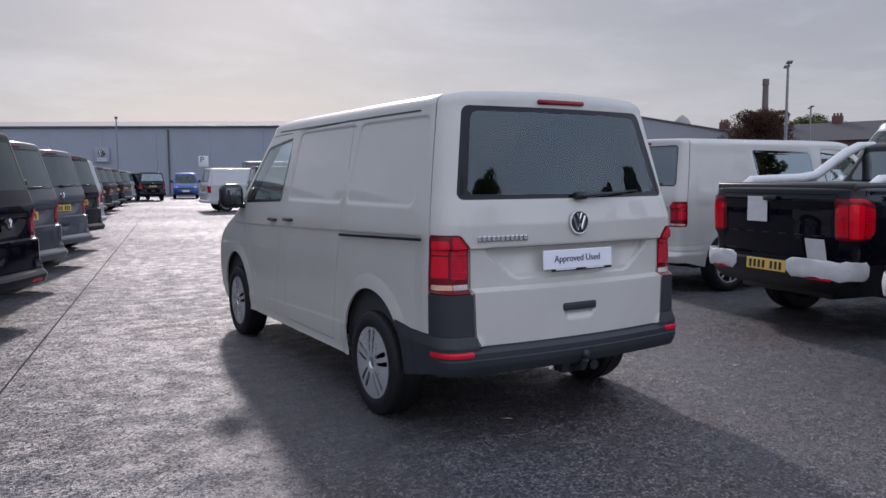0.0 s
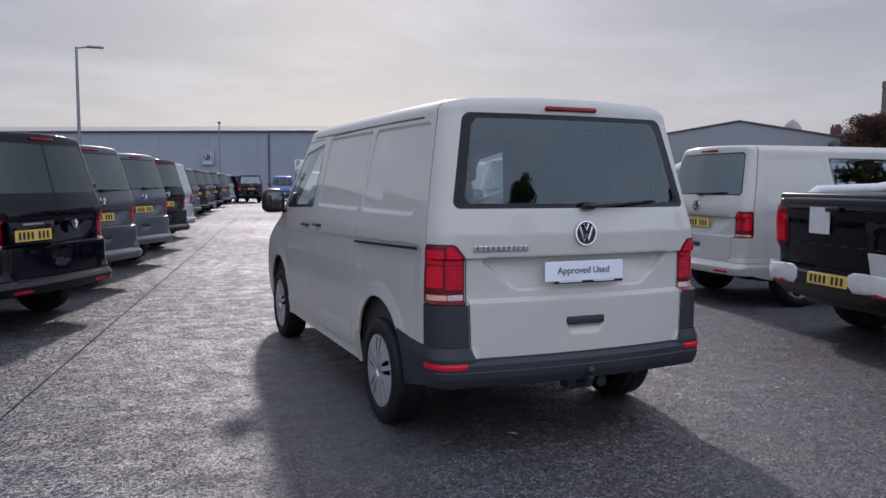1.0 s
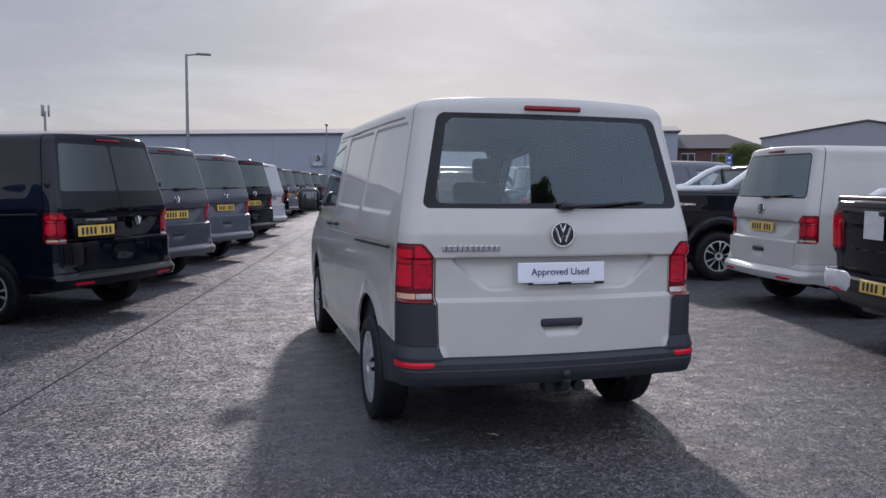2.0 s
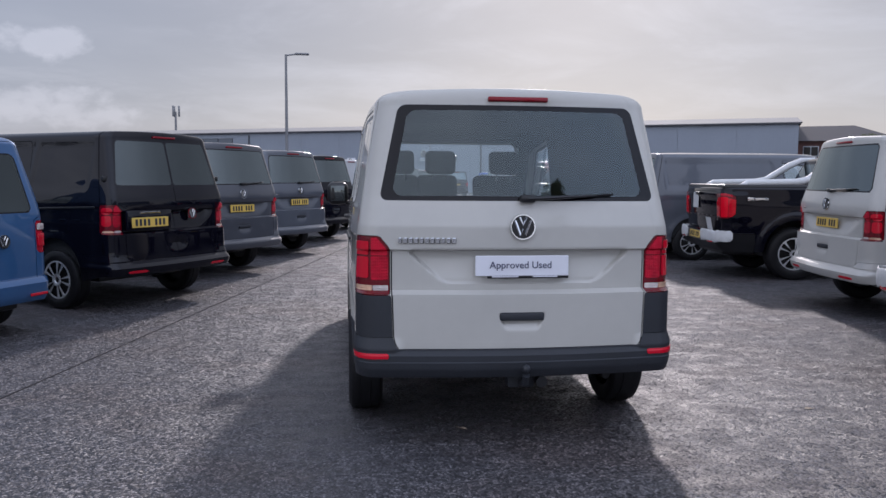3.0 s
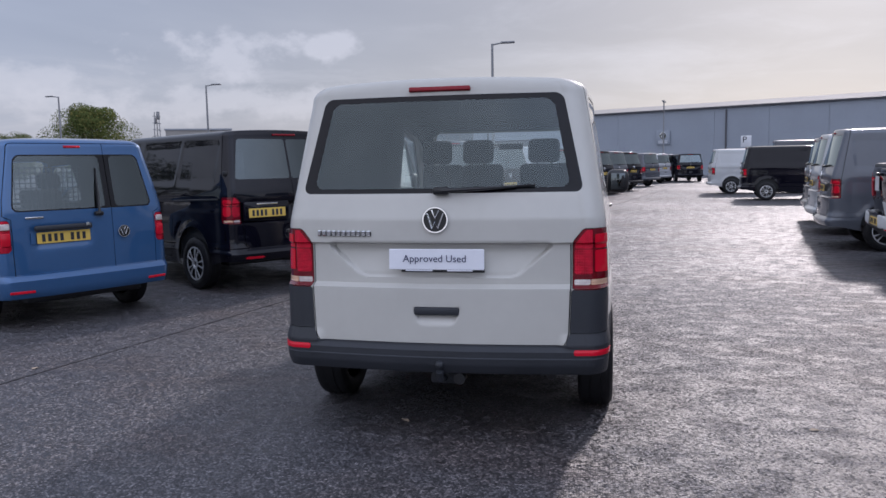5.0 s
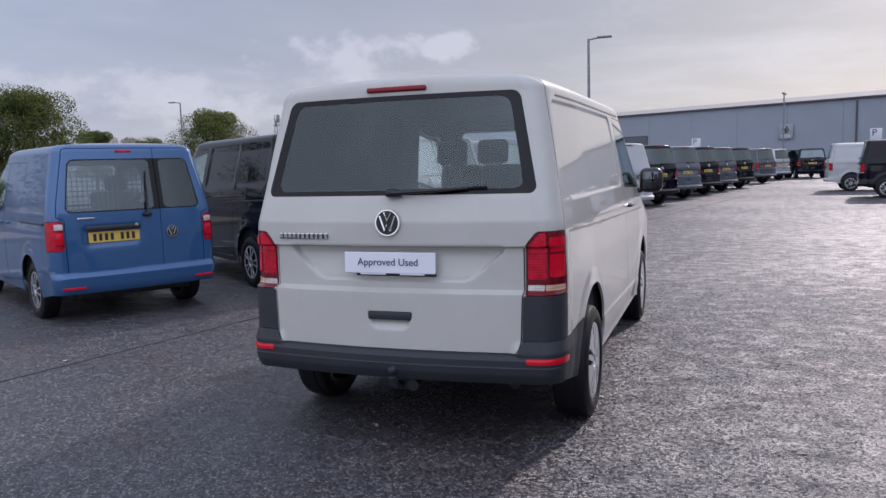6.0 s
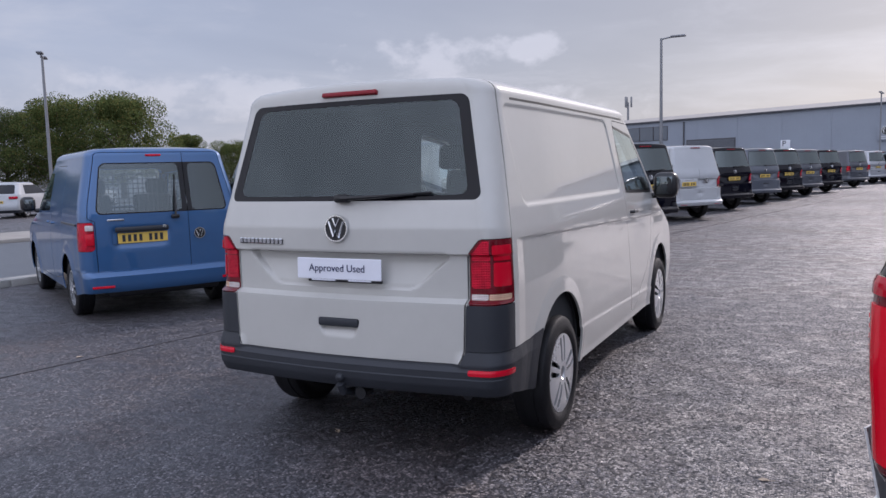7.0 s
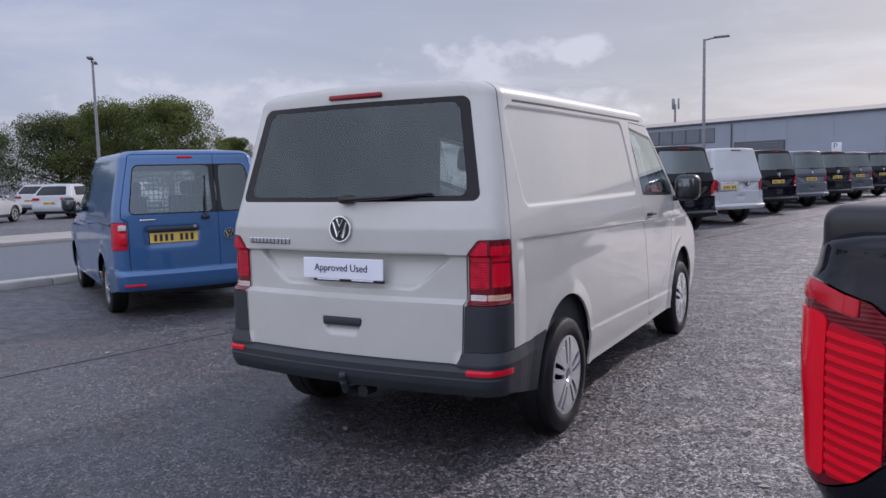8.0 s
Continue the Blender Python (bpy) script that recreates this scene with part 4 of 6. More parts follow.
def main_van():
    root = van("panel_van", "pale grey panel van with black plastic bumper and grey wheel covers", "van_grey", 3.01, 3.48, 0.2, res=0.0095, style="cover", dark_low=True, full=True, plate="")
    gate = next(c for c in root.children if c.name.startswith("tailgate"))
    # advertising plate over the number plate
    p = part("show_plate", moved(box(0, 0, 0, 0.525, 0.008, 0.112, 0.003, 1), pose(0, 0.048, 1.023, -2, 0, 0)), MAT["white_plate"], gate, "white plate with navy words")
    for word, wx in (("Approved", -0.073), ("Used", 0.110)):
        w = lettering(word, 0.0548, pose(wx, 0.042, 1.026, 88, 0, 0), MAT["ink_blue"], p)
    part("plate_holder", box(0.035, 0.052, 0.962, 0.46, 0.012, 0.02, 0.004), MAT["trim"], gate)
    for a, b in ((-0.17, -0.02), (0.06, 0.20)):
        part("holder_print", box(0.5 * (a + b), 0.045, 0.963, b - a, 0.003, 0.007), MAT["white_plate"], gate)
    letters = 11
    for i in range(letters):
        lx = -0.685 + i * 0.0295
        ly = 0.046 + 0.075 * (lx / 0.945) ** 2
        wide = 0.0225 if i % 4 else 0.019
        bar = part("name_bar", box(lx + 0.011, ly, 1.163, wide, 0.008, 0.028, 0.003, 1), MAT["chrome"], gate, "plain chrome name bar")
        # black backing set off right and down stands in for each bar's shade
        part("bar_shade", box(lx + 0.0125, ly + 0.002, 1.1605, wide, 0.006, 0.028), MAT["trim"], bar)
    # tow ball
    tow = part("tow_bar", join(tube([(0.02, 0.35, 0.36), (0.02, 0.10, 0.35), (0.02, 0.02, 0.37), (0.02, -0.005, 0.42)], 0.022, 10), moved(lathe([(0.0, -0.026), (0.018, -0.018), (0.026, 0), (0.018, 0.018), (0.0, 0.026)], 16), pose(0.02, -0.005, 0.455)), box(0.02, 0.16, 0.36, 0.16, 0.1, 0.09, 0.02)), MAT["plastic"], root, "black swan-neck tow bar")
    part("tow_socket", moved(lathe([(0, -0.03), (0.032, -0.03), (0.032, 0.03), (0, 0.03)], 18), pose(0.12, 0.06, 0.37, 0, 0, 90)), MAT["trim"], tow)
    part("exhaust_pipe", tube([(0.50, 0.9, 0.33), (0.56, 0.5, 0.33), (0.60, 0.34, 0.32)], 0.026, 12), MAT["trim"], root)
    part("rear_view_mirror", box(0.02, 3.62, 1.70, 0.24, 0.03, 0.065, 0.02), MAT["trim"], root)
    return root


# ---- small delivery van ----
CADDY = dict(
    w=((0.26, 0.86), (0.4, 0.88), (0.6, 0.893), (0.95, 0.893), (1.15, 0.88), (1.25, 0.868), (1.76, 0.755)),
    yr=((0.26, 0.08), (0.32, 0.03), (0.38, 0.004), (0.49, 0.0), (0.53, 0.03), (0.55, 0.055), (0.9, 0.062), (1.15, 0.075), (1.76, 0.205)),
    yf=((0.26, 4.30), (0.45, 4.40), (0.7, 4.38), (0.85, 4.28), (0.95, 4.0), (1.05, 3.62), (1.12, 3.3), (1.70, 2.45), (1.76, 2.38)),
    bow=0.05, rr=0.12, rf=0.36, z=(0.26, 1.76), round=(0.095, 0.15, 0.10, 0.35), crown=0.03,
    lines=(0.49, 0.53, 0.55),
)
CHUB, CBASE = 0.86, 2.68


def caddy_fields(V):
    x, y, z = V.T
    ax = np.abs(x)
    f = {}
    f["arch"] = np.where((ax > 0.5) & (y > 0.25), np.minimum(np.hypot(y - CHUB, z - 0.34), np.hypot(y - CHUB - CBASE, z - 0.34)) - 0.365, 1.0)
    f["belly"] = z - np.interp(y, [0.2, 0.5], [0.32, 0.27])
    f["bumper"] = rounded([z - np.interp(y, [0, 0.3, 0.6], [0.545, 0.545, 0.55]), y - np.interp(z, [0.3, 0.62], [0.5, 0.52])], 0.01)
    f["lamp"] = rounded([0.735 - ax, 0.765 - z, z - 1.075, y - 0.235], 0.015)
    f["gate"] = np.where(y > 0.6, 1.0, rounded([ax - np.interp(z, [0.6, 0.78, 0.79, 1.09, 1.1, 1.25, 1.75], [0.725, 0.73, 0.727, 0.727, 0.8, 0.785, 0.675]), z - 1.815], 0.05))
    f["window"] = np.where(y < 0.5, outline(x, z, [(-0.715, 1.15), (0.715, 1.15), (0.625, 1.70), (-0.625, 1.70)], 0.06), 1.0)
    f["screen"] = np.where(y > 2.3, outline(x, z, [(-0.74, 1.13), (0.74, 1.13), (0.60, 1.66), (-0.60, 1.66)], 0.05), 1.0)
    f["side"] = np.where(ax > 0.45, outline(y, z, [(1.98, 1.16), (3.05, 1.13), (3.0, 1.2), (2.45, 1.60), (2.02, 1.62)], 0.04), 1.0)
    f["door"] = np.where((ax > 0.45) & (y > 1), outline(y, z, [(1.95, 0.33), (3.0, 0.33), (3.12, 0.75), (3.15, 1.15), (2.5, 1.68), (1.93, 1.70)], 0.05), 1.0)
    f["slide"] = np.where((ax > 0.45) & (y > 0.8), outline(y, z, [(1.15, 0.68), (1.3, 0.40), (1.93, 0.33), (1.91, 1.70), (1.15, 1.69)], 0.05), 1.0)
    return f


def caddy(name, label, colour, x, y, yaw):
    body_mat = MAT[colour]
    root = thing(name, label, "van", x, y, yaw)
    V, F = hull(CADDY, 0.035)
    px, py, pz = V.T
    ax = np.abs(px)
    flank = np.clip((ax - 0.5) / 0.1, 0, 1) * np.clip((py - 0.3) / 0.1, 0, 1) * (pz < 1.7)
    d = np.zeros(len(V))
    d -= 0.008 * step(pz, 0.99, 0.05)
    for hy in (CHUB, CHUB + CBASE):
        r = np.hypot(py - hy, pz - 0.34)
        d -= 0.018 * np.clip(1 - (r - 0.365) / 0.1, 0, 1) ** 0.7
    V[:, 0] -= np.sign(px) * d * flank
    rec = outline(px, pz, [(-0.53, 0.80), (0.0, 0.80), (0.02, 0.99), (-0.56, 0.99)], 0.02)
    V[:, 1] += np.where(py < 0.3, 0.02 * soft(rec, 0.045), 0)
    sh = (V, F)
    sp = lambda s, k, g=0.0: split(s, k, g, caddy_fields)
    _, sh = sp(sh, "arch")
    _, sh = clip(sh, caddy_fields(sh[0])["belly"])
    bump, sh = sp(sh, "bumper", 0.003)
    lamps, sh = sp(sh, "lamp", 0.004)
    gate, sh = sp(sh, "gate", 0.007)
    win, gate = sp(gate, "window")
    screen, sh = sp(sh, "screen")
    doors, sh = sp(sh, "door", 0.006)
    sidew, doors = sp(doors, "side")
    slides, sh = sp(sh, "slide", 0.006)
    part("body", thick(sh, 0.01), body_mat, root)
    part("bumper", thick(bump, 0.02), body_mat, root)
    for sgn in (-1, 1):
        pick = lambda s: (s[0], [f for f in s[1] if s[0][f[0], 0] * sgn > 0])
        lamp = part("tail_lamp", thick(pick(lamps), 0.03), MAT["red"], root, "red tail lamp with pale upper lens")
        for nm, mt, z0, z1 in (("indicator_lens", "white_lens", 0.985, 1.045), ("lamp_lens", "red_light", 0.83, 0.955)):
            part(nm, moved(box(0, 0, 0, 0.085, 0.02, z1 - z0, 0.012), pose(sgn * 0.785, 0.098, 0.5 * (z0 + z1), 0, 0, sgn * 14)), MAT[mt], lamp)
        door = part("front_door", thick(pick(doors), 0.01), body_mat, root)
        part("door_window", pick(sidew), MAT["clear"], door)
        handle(door, sgn, 0.88, 2.08, 1.02, body_mat)
        mirror(door, sgn, 2.98, 1.22, 1.0, MAT["trim"], 0.18, 0.2)
        s = part("sliding_door", thick(pick(slides), 0.01), body_mat, root)
        handle(s, sgn, 0.88, 1.78, 1.02, body_mat)
        part("door_rail", box(sgn * 0.885, 0.72, 1.045, 0.016, 0.9, 0.022, 0.004, 1), MAT["trim"], root)
        part("bumper_reflector", moved(box(0, 0, 0, 0.22, 0.012, 0.026, 0.004, 1), pose(sgn * 0.69, 0.030, 0.385, 0, 0, sgn * 10)), MAT["red_light"], root, "red bumper reflector")
        wd, _ = clip(gate, -sgn * (gate[0][:, 0] - 0.25) + 0.003)
        if sgn < 0:
            wd, _ = clip(gate, gate[0][:, 0] - 0.25 + 0.003)
        o = part("rear_door", thick(wd, 0.01), body_mat, root)
        side_field = (win[0][:, 0] - 0.25 + 0.004) if sgn < 0 else -(win[0][:, 0] - 0.25) + 0.004
        wsh, _ = clip(win, side_field)
        w, z = wsh[0][:, 0], wsh[0][:, 2]
        clear = rounded([caddy_fields(wsh[0])["window"] + 0.014, (w - 0.19) if sgn < 0 else (0.30 - w)], 0.04)
        pane, edge = clip(wsh, clear)
        part("window_edge", edge, MAT["frit"], o)
        part("rear_window", pane, MAT["van_pane"], o)
        for hy in (CHUB, CHUB + CBASE):
            Vh, Fh = tube([(sgn * 0.55, hy, 0.34), (sgn * 0.86, hy, 0.34)], 0.385, 32)
            part("wheel_housing", clip((np.array(Vh), Fh[:-1]), 0.36 - np.array(Vh)[:, 2])[0], MAT["lining"], root)
            wheel(root, sgn * 0.775, hy, 0.315, MAT["cap"], "alloy", 0.195, 0.20)
    part("windscreen", screen, MAT["screen"], root)
    inner = dict(CADDY)
    inner["w"] = tuple((z, w - 0.06) for z, w in CADDY["w"])
    inner["yr"] = tuple((z, 0.12 if z < 1.1 else q + 0.05) for z, q in CADDY["yr"])
    inner["yf"] = tuple((z, q - 0.08) for z, q in CADDY["yf"])
    inner["z"] = (0.40, 1.68)
    lin = hull(inner, 0.07)
    for key in ("screen", "side", "window"):
        _, lin = clip(lin, caddy_fields(lin[0])[key])
    part("lining", lin, MAT["lining"], root)
    part("chassis", join(box(0, 2.1, 0.32, 1.2, 3.8, 0.16, 0.03), box(0, 1.9, 0.42, 1.5, 3.4, 0.04), box(0, 3.1, 0.85, 1.45, 0.5, 0.5, 0.08)), MAT["trim"], root)
    for sx in (-0.38, 0.38):
        s = part("front_seat", join(moved(box(0, 0, 0.3, 0.48, 0.13, 0.62, 0.05, 3), pose(sx, 2.0, 0.72, -12, 0, 0)), box(sx, 2.25, 0.68, 0.48, 0.5, 0.16, 0.06, 3)), MAT["cloth"], root, "charcoal cloth front seat")
        part("headrest", moved(box(0, 0, 0, 0.27, 0.10, 0.19, 0.05, 3), pose(sx, 1.86, 1.42, -10, 0, 0)), MAT["cloth"], s)
    # mesh guard behind the seats
    bars = []
    for i in range(23):
        gx = -0.66 + i * 0.06
        bars.append(tube([(gx, 1.72, 0.98), (gx, 1.72, 1.58)], 0.006, 4))
    for i in range(11):
        gz = 0.98 + i * 0.06
        bars.append(tube([(-0.68, 1.72, gz), (0.68, 1.72, gz)], 0.006, 4))
    part("mesh_guard", join(*bars), MAT["trim"], root, "dark wire mesh guard behind the seats")
    part("grip_bar", box(-0.26, 0.045, 0.985, 0.56, 0.04, 0.055, 0.02, 3), MAT["plastic"], root, "black grip bar over the number plate")
    number_plate(root, -0.25, 0.072, 0.89, tilt=-2)
    part("plate_band", box(-0.545, 0.075, 0.89, 0.045, 0.008, 0.111), MAT["blue"], root)
    part("name_bar", box(-0.52, 0.075, 1.09, 0.17, 0.006, 0.02, 0.003), MAT["chrome"], root)
    badge(root, 0.36, 0.058, 0.90, 0.064)
    part("brake_light", moved(box(0, 0, 0, 0.17, 0.03, 0.028, 0.008), pose(-0.06, 0.216, 1.775, -25, 0, 0)), MAT["red"], root, "red high-level brake light")
    wiper(root, 0.075, 0.10, 0.14, 1.10, 1.56, 0.165)
    part("lock_knob", moved(lathe([(0, 0.012), (0.02, 0.01), (0.022, 0)], 14), pose(-0.03, 0.03, 1.0, 0, 0, -90)), MAT["chrome"], root)
    return root


# ---- pick-up truck ----
TRUCK = dict(
    w=((0.42, 0.90), (0.55, 0.93), (0.8, 0.955), (1.15, 0.955), (1.36, 0.94)),
    yr=((0.42, 0.14), (0.5, 0.05), (0.56, 0.0), (0.68, 0.0), (0.70, 0.04), (0.72, 0.10), (1.05, 0.085), (1.1, 0.08), (1.28, 0.075), (1.36, 0.09)),
    yf=((0.42, 5.2), (0.6, 5.32), (0.9, 5.33), (1.08, 5.25), (1.2, 4.9), (1.28, 4.2), (1.36, 4.0)),
    bow=0.06, rr=0.13, rf=0.30, z=(0.42, 1.36), round=(0.035, 0.04, 0.05, 0.05), crown=0.0,
    lines=(0.68, 0.7, 0.72),
)
CAB = dict(
    w=((1.36, 0.93), (1.46, 0.88), (1.79, 0.74)),
    yr=((1.36, 1.80), (1.46, 1.84), (1.79, 1.98)),
    yf=((1.36, 4.05), (1.46, 3.85), (1.79, 3.35)),
    bow=0.03, rr=0.12, rf=0.30, z=(1.36, 1.79), round=(0.08, 0.14, 0.12, 0.3), crown=0.025,
)
THUB, TBASE = 1.22, 3.27


def truck_fields(V):
    x, y, z = V.T
    ax = np.abs(x)
    f = {}
    f["arch"] = np.where((ax > 0.5) & (y > 0.3), np.minimum(np.hypot(y - THUB, z - 0.44), np.hypot(y - THUB - TBASE, z - 0.44)) - 0.47, 1.0)
    f["bumper"] = rounded([z - 0.705, y - 0.62], 0.01)
    f["lamp"] = np.where(y < 1, rounded([0.70 - ax, 0.92 - z, z - 1.305 + np.clip(y - 0.16, 0, 1) * 0.25, y - 0.31, (y - 0.26) * 0.55 - (z - 0.955) * 0.84], 0.03), 1)
    f["gate"] = np.where(y > 0.5, 1.0, rounded([ax - 0.745, 0.74 - z, z - 1.335], 0.02))
    f["rearwin"] = np.where(y < 2.3, outline(x, z, [(-0.72, 1.46), (0.72, 1.46), (0.62, 1.77), (-0.62, 1.77)], 0.05), 1.0)
    f["screen"] = np.where(y > 3.0, outline(x, z, [(-0.75, 1.39), (0.75, 1.39), (0.62, 1.78), (-0.62, 1.78)], 0.05), 1.0)
    f["side"] = np.where((ax > 0.5), np.minimum(outline(y, z, [(2.02, 1.42), (2.78, 1.41), (2.78, 1.77), (2.2, 1.76)], 0.05), outline(y, z, [(2.86, 1.41), (3.72, 1.40), (3.25, 1.76), (2.86, 1.77)], 0.05)), 1.0)
    return f


def truck(name, label, x, y, yaw):
    """Crew-cab pick-up in black, still in its delivery wrapping."""
    body_mat = MAT["black"]
    root = thing(name, label, "pick-up truck", x, y, yaw, group="pick-up trucks")
    V, F = hull(TRUCK, 0.035)
    px, py, pz = V.T
    flank = np.clip((np.abs(px) - 0.5) / 0.1, 0, 1) * np.clip((py - 0.5) / 0.2, 0, 1)
    d = -0.012 * step(pz, 1.16, 0.06)
    for hy in (THUB, THUB + TBASE):
        r = np.hypot(py - hy, pz - 0.44)
        d -= 0.03 * soft(r - 0.57, 0.06)
    V[:, 0] -= np.sign(px) * d * flank
    V[:, 1] -= np.where(py < 0.3, 0.02 * step(-pz, np.where(np.abs(px) < 0.735, -1.24, -0.90), 0.05), 0)
    V[:, 1] -= np.where(py < 0.35, 0.008 * step(pz, 1.30, 0.05) * step(-pz, -0.90, 0.08) * np.clip((np.abs(px) - 0.76) / 0.08, 0, 1), 0)
    V[:, 0] += np.sign(px) * 0.016 * np.clip((np.abs(px) - 0.8) / 0.1, 0, 1) * step(pz, 1.30, 0.05) * step(-pz, -0.90, 0.08) * step(py, 0.5, 0.25)
    sh = (V, F)
    sp = lambda s, k, g=0.0: split(s, k, g, truck_fields)
    _, sh = sp(sh, "arch")
    bump, sh = sp(sh, "bumper", 0.003)
    lamps, sh = sp(sh, "lamp", 0.004)
    gate, sh = sp(sh, "gate", 0.005)
    part("body", thick(sh, 0.012), body_mat, root)
    part("bumper", thick(bump, 0.02), MAT["trim"], root)
    g = part("tailgate", thick(gate, 0.02), body_mat, root)
    part("gate_handle", box(0, 0.03, 1.29, 0.16, 0.04, 0.05, 0.012), MAT["trim"], g)
    for i in range(6):
        part("name_bar", box(-0.52 + i * 0.21, 0.088, 0.95, 0.10, 0.008, 0.012, 0.003), MAT["trim"], g)
    number_plate(root, 0.0, 0.0, 0.64, tilt=-3)
    part("cargo_cover", box(0, 0.985, 1.383, 1.78, 1.70, 0.115, 0.035, 4), MAT["trim"], root, "black roll cover over the load bed")
    for sgn in (-1, 1):
        one = (lamps[0], [f for f in lamps[1] if lamps[0][f[0], 0] * sgn > 0])
        lamp = part("tail_lamp", thick(one, 0.03), MAT["red_dark"], root, "large red wrapped tail lamp")
        one = refine(one, 2)
        ox, oy, oz = one[0].T
        # ribbed inner lens, smooth bright band round the corner, smoked edge and cap
        drop = np.clip(oy - 0.16, 0, 1) * 0.25
        zones = ([0.735 - sgn * ox, sgn * ox - 0.855, oy - 0.2], [0.85 - sgn * ox, 0.196 - oy, oy - 0.30])
        for zone in zones:
            field, _ = clip(one, rounded(zone + [0.95 - oz, oz - 1.245 + drop], 0.012))
            if not field[1]:
                continue
            part("rib_lens", proud(field, 0.003, 0.008), MAT["red_rib_bed"], lamp)
            fz, fy = field[0][:, 2], field[0][:, 1]
            slope = np.clip(fy - 0.16, 0, 1) * 0.25
            for i in range(14):
                rz = 0.972 + i * 0.0205
                r, _ = clip(field, fz - rz + slope * 0.6 - 0.0045)
                r, _ = clip(r, rz - 0.0045 - r[0][:, 2] - np.clip(r[0][:, 1] - 0.16, 0, 1) * 0.15)
                if r[1] and rz < 1.225:
                    part("lamp_rib", proud(r, 0.006, 0.008), MAT["red_band"], lamp)
        band, _ = clip(one, rounded([0.868 - sgn * ox, 0.945 - oz, oz - 1.25 + drop, oy - 0.192], 0.012))
        part("light_band", proud(band, 0.004, 0.008), MAT["red_band"], lamp)
        cap, _ = clip(one, rounded([0.86 - sgn * ox, 1.268 - oz - drop, oy - 0.25], 0.004))
        if cap[1]:
            part("lamp_cap", proud(cap, 0.004, 0.01), MAT["red_rib_bed"], lamp)
        for hy in (THUB, THUB + TBASE):
            Vh, Fh = tube([(sgn * 0.55, hy, 0.44), (sgn * 0.93, hy, 0.44)], 0.49, 36)
            part("wheel_housing", clip((np.array(Vh), Fh[:-1]), 0.36 - np.array(Vh)[:, 2])[0], MAT["lining"], root)
            wheel(root, sgn * 0.82, hy, 0.40, MAT["alloy"], "alloy", 0.255, 0.245)
        part("bumper_reflector", box(sgn * 0.62, 0.03, 0.565, 0.28, 0.012, 0.028, 0.004), MAT["red_light"], root, "red bumper reflector")
        # sports bar from the bed rail to the cab roof
        part("sports_bar", tube([(sgn * 0.80, 0.42, 1.41), (sgn * 0.80, 0.52, 1.46), (sgn * 0.80, 1.25, 1.48), (sgn * 0.79, 1.42, 1.51), (sgn * 0.74, 1.80, 1.76), (sgn * 0.72, 1.98, 1.84), (sgn * 0.71, 2.2, 1.865)], [0.035, 0.05, 0.055, 0.055, 0.055, 0.05, 0.03], 12), MAT["wrap"], root, "sports bar in white foil wrap")
        mirror(root, sgn, 3.62, 1.46, 1.08, MAT["black"], 0.22, 0.19)
        part("flank_badge", moved(join(box(0, 0, 0, 0.006, 0.10, 0.05, 0.002), box(0, 0.16 * 1, 0, 0.006, 0.2, 0.035, 0.002)), pose(sgn * 0.972, 0.52, 1.22)), MAT["chrome"], root, "plain chrome flank badge")
    cs = hull(CAB, 0.05)
    rw, cs = sp(cs, "rearwin")
    ws, cs = sp(cs, "screen")
    sw, cs = sp(cs, "side")
    cab = part("cab", thick(cs, 0.02), body_mat, root)
    part("cab_window", compact(rw), MAT["privacy"], cab)
    for sgn in (-1, 1):
        for k in (0, 1):
            f = [q for q in sw[1] if sw[0][q[0], 0] * sgn > 0 and (sw[0][q[0], 1] > 2.82) == bool(k)]
            part("cab_window", compact((sw[0], f)), MAT["privacy"], cab)
    part("windscreen", ws, MAT["clear"], cab)
    part("cab_lining", join(box(0, 2.9, 1.34, 1.6, 2.0, 0.04), box(0, 2.55, 1.5, 1.2, 0.12, 0.45, 0.05)), MAT["lining"], root)
    part("chassis", join(box(0, 2.7, 0.42, 1.2, 4.9, 0.14, 0.03), tube([(-0.75, THUB, 0.4), (0.75, THUB, 0.4)], 0.07, 10), moved(lathe([(0, -0.1), (0.13, -0.08), (0.13, 0.08), (0, 0.1)], 18), pose(0, THUB, 0.4))), MAT["trim"], root)
    part("gate_film", box(-0.20, 0.060, 1.18, 0.27, 0.004, 0.25), MAT["wrap"], root, "square of white protective film")
    part("gate_film", moved(box(0, 0, 0, 0.22, 0.006, 0.24), pose(0.57, 0.045, 0.81, 12, 0, 0)), MAT["wrap"], root, "square of white protective film")
    for sgn, a in ((-1, 0.42), (1, 0.26)):
        # film drawn tight along the bumper and round its corner
        path = []
        for i in range(9):
            q = a + (0.80 - a) * i / 8
            path.append((q, 0.044 * (q / 0.80) ** 2, 0.0))
        for i in range(1, 6):
            t = math.pi / 2 * i / 5
            path.append((0.80 + 0.135 * math.sin(t), 0.044 + 0.15 * (1 - math.cos(t)), t))
        path += [(0.937, 0.24, math.pi / 2), (0.940, 0.28, math.pi / 2)]
        rnd = random.Random(5)
        V2, F2, n, k2 = [], [], len(path), 12
        for i, (px_, py_, t) in enumerate(path):
            end = 0.25 if i in (0, n - 1) else 1.0
            sag = rnd.uniform(-0.008, 0.008)
            for k in range(k2):
                w_ = 2 * math.pi * k / k2
                out = end * (0.008 + 0.015 * math.cos(w_) + rnd.uniform(-0.004, 0.004))
                up = (0.4 + 0.6 * end) * 0.085 * math.copysign(abs(math.sin(w_)) ** 0.6, math.sin(w_)) + rnd.uniform(-0.007, 0.007)
                V2.append((sgn * (px_ + out * math.sin(t)), py_ - out * math.cos(t), 0.655 + sag + up))
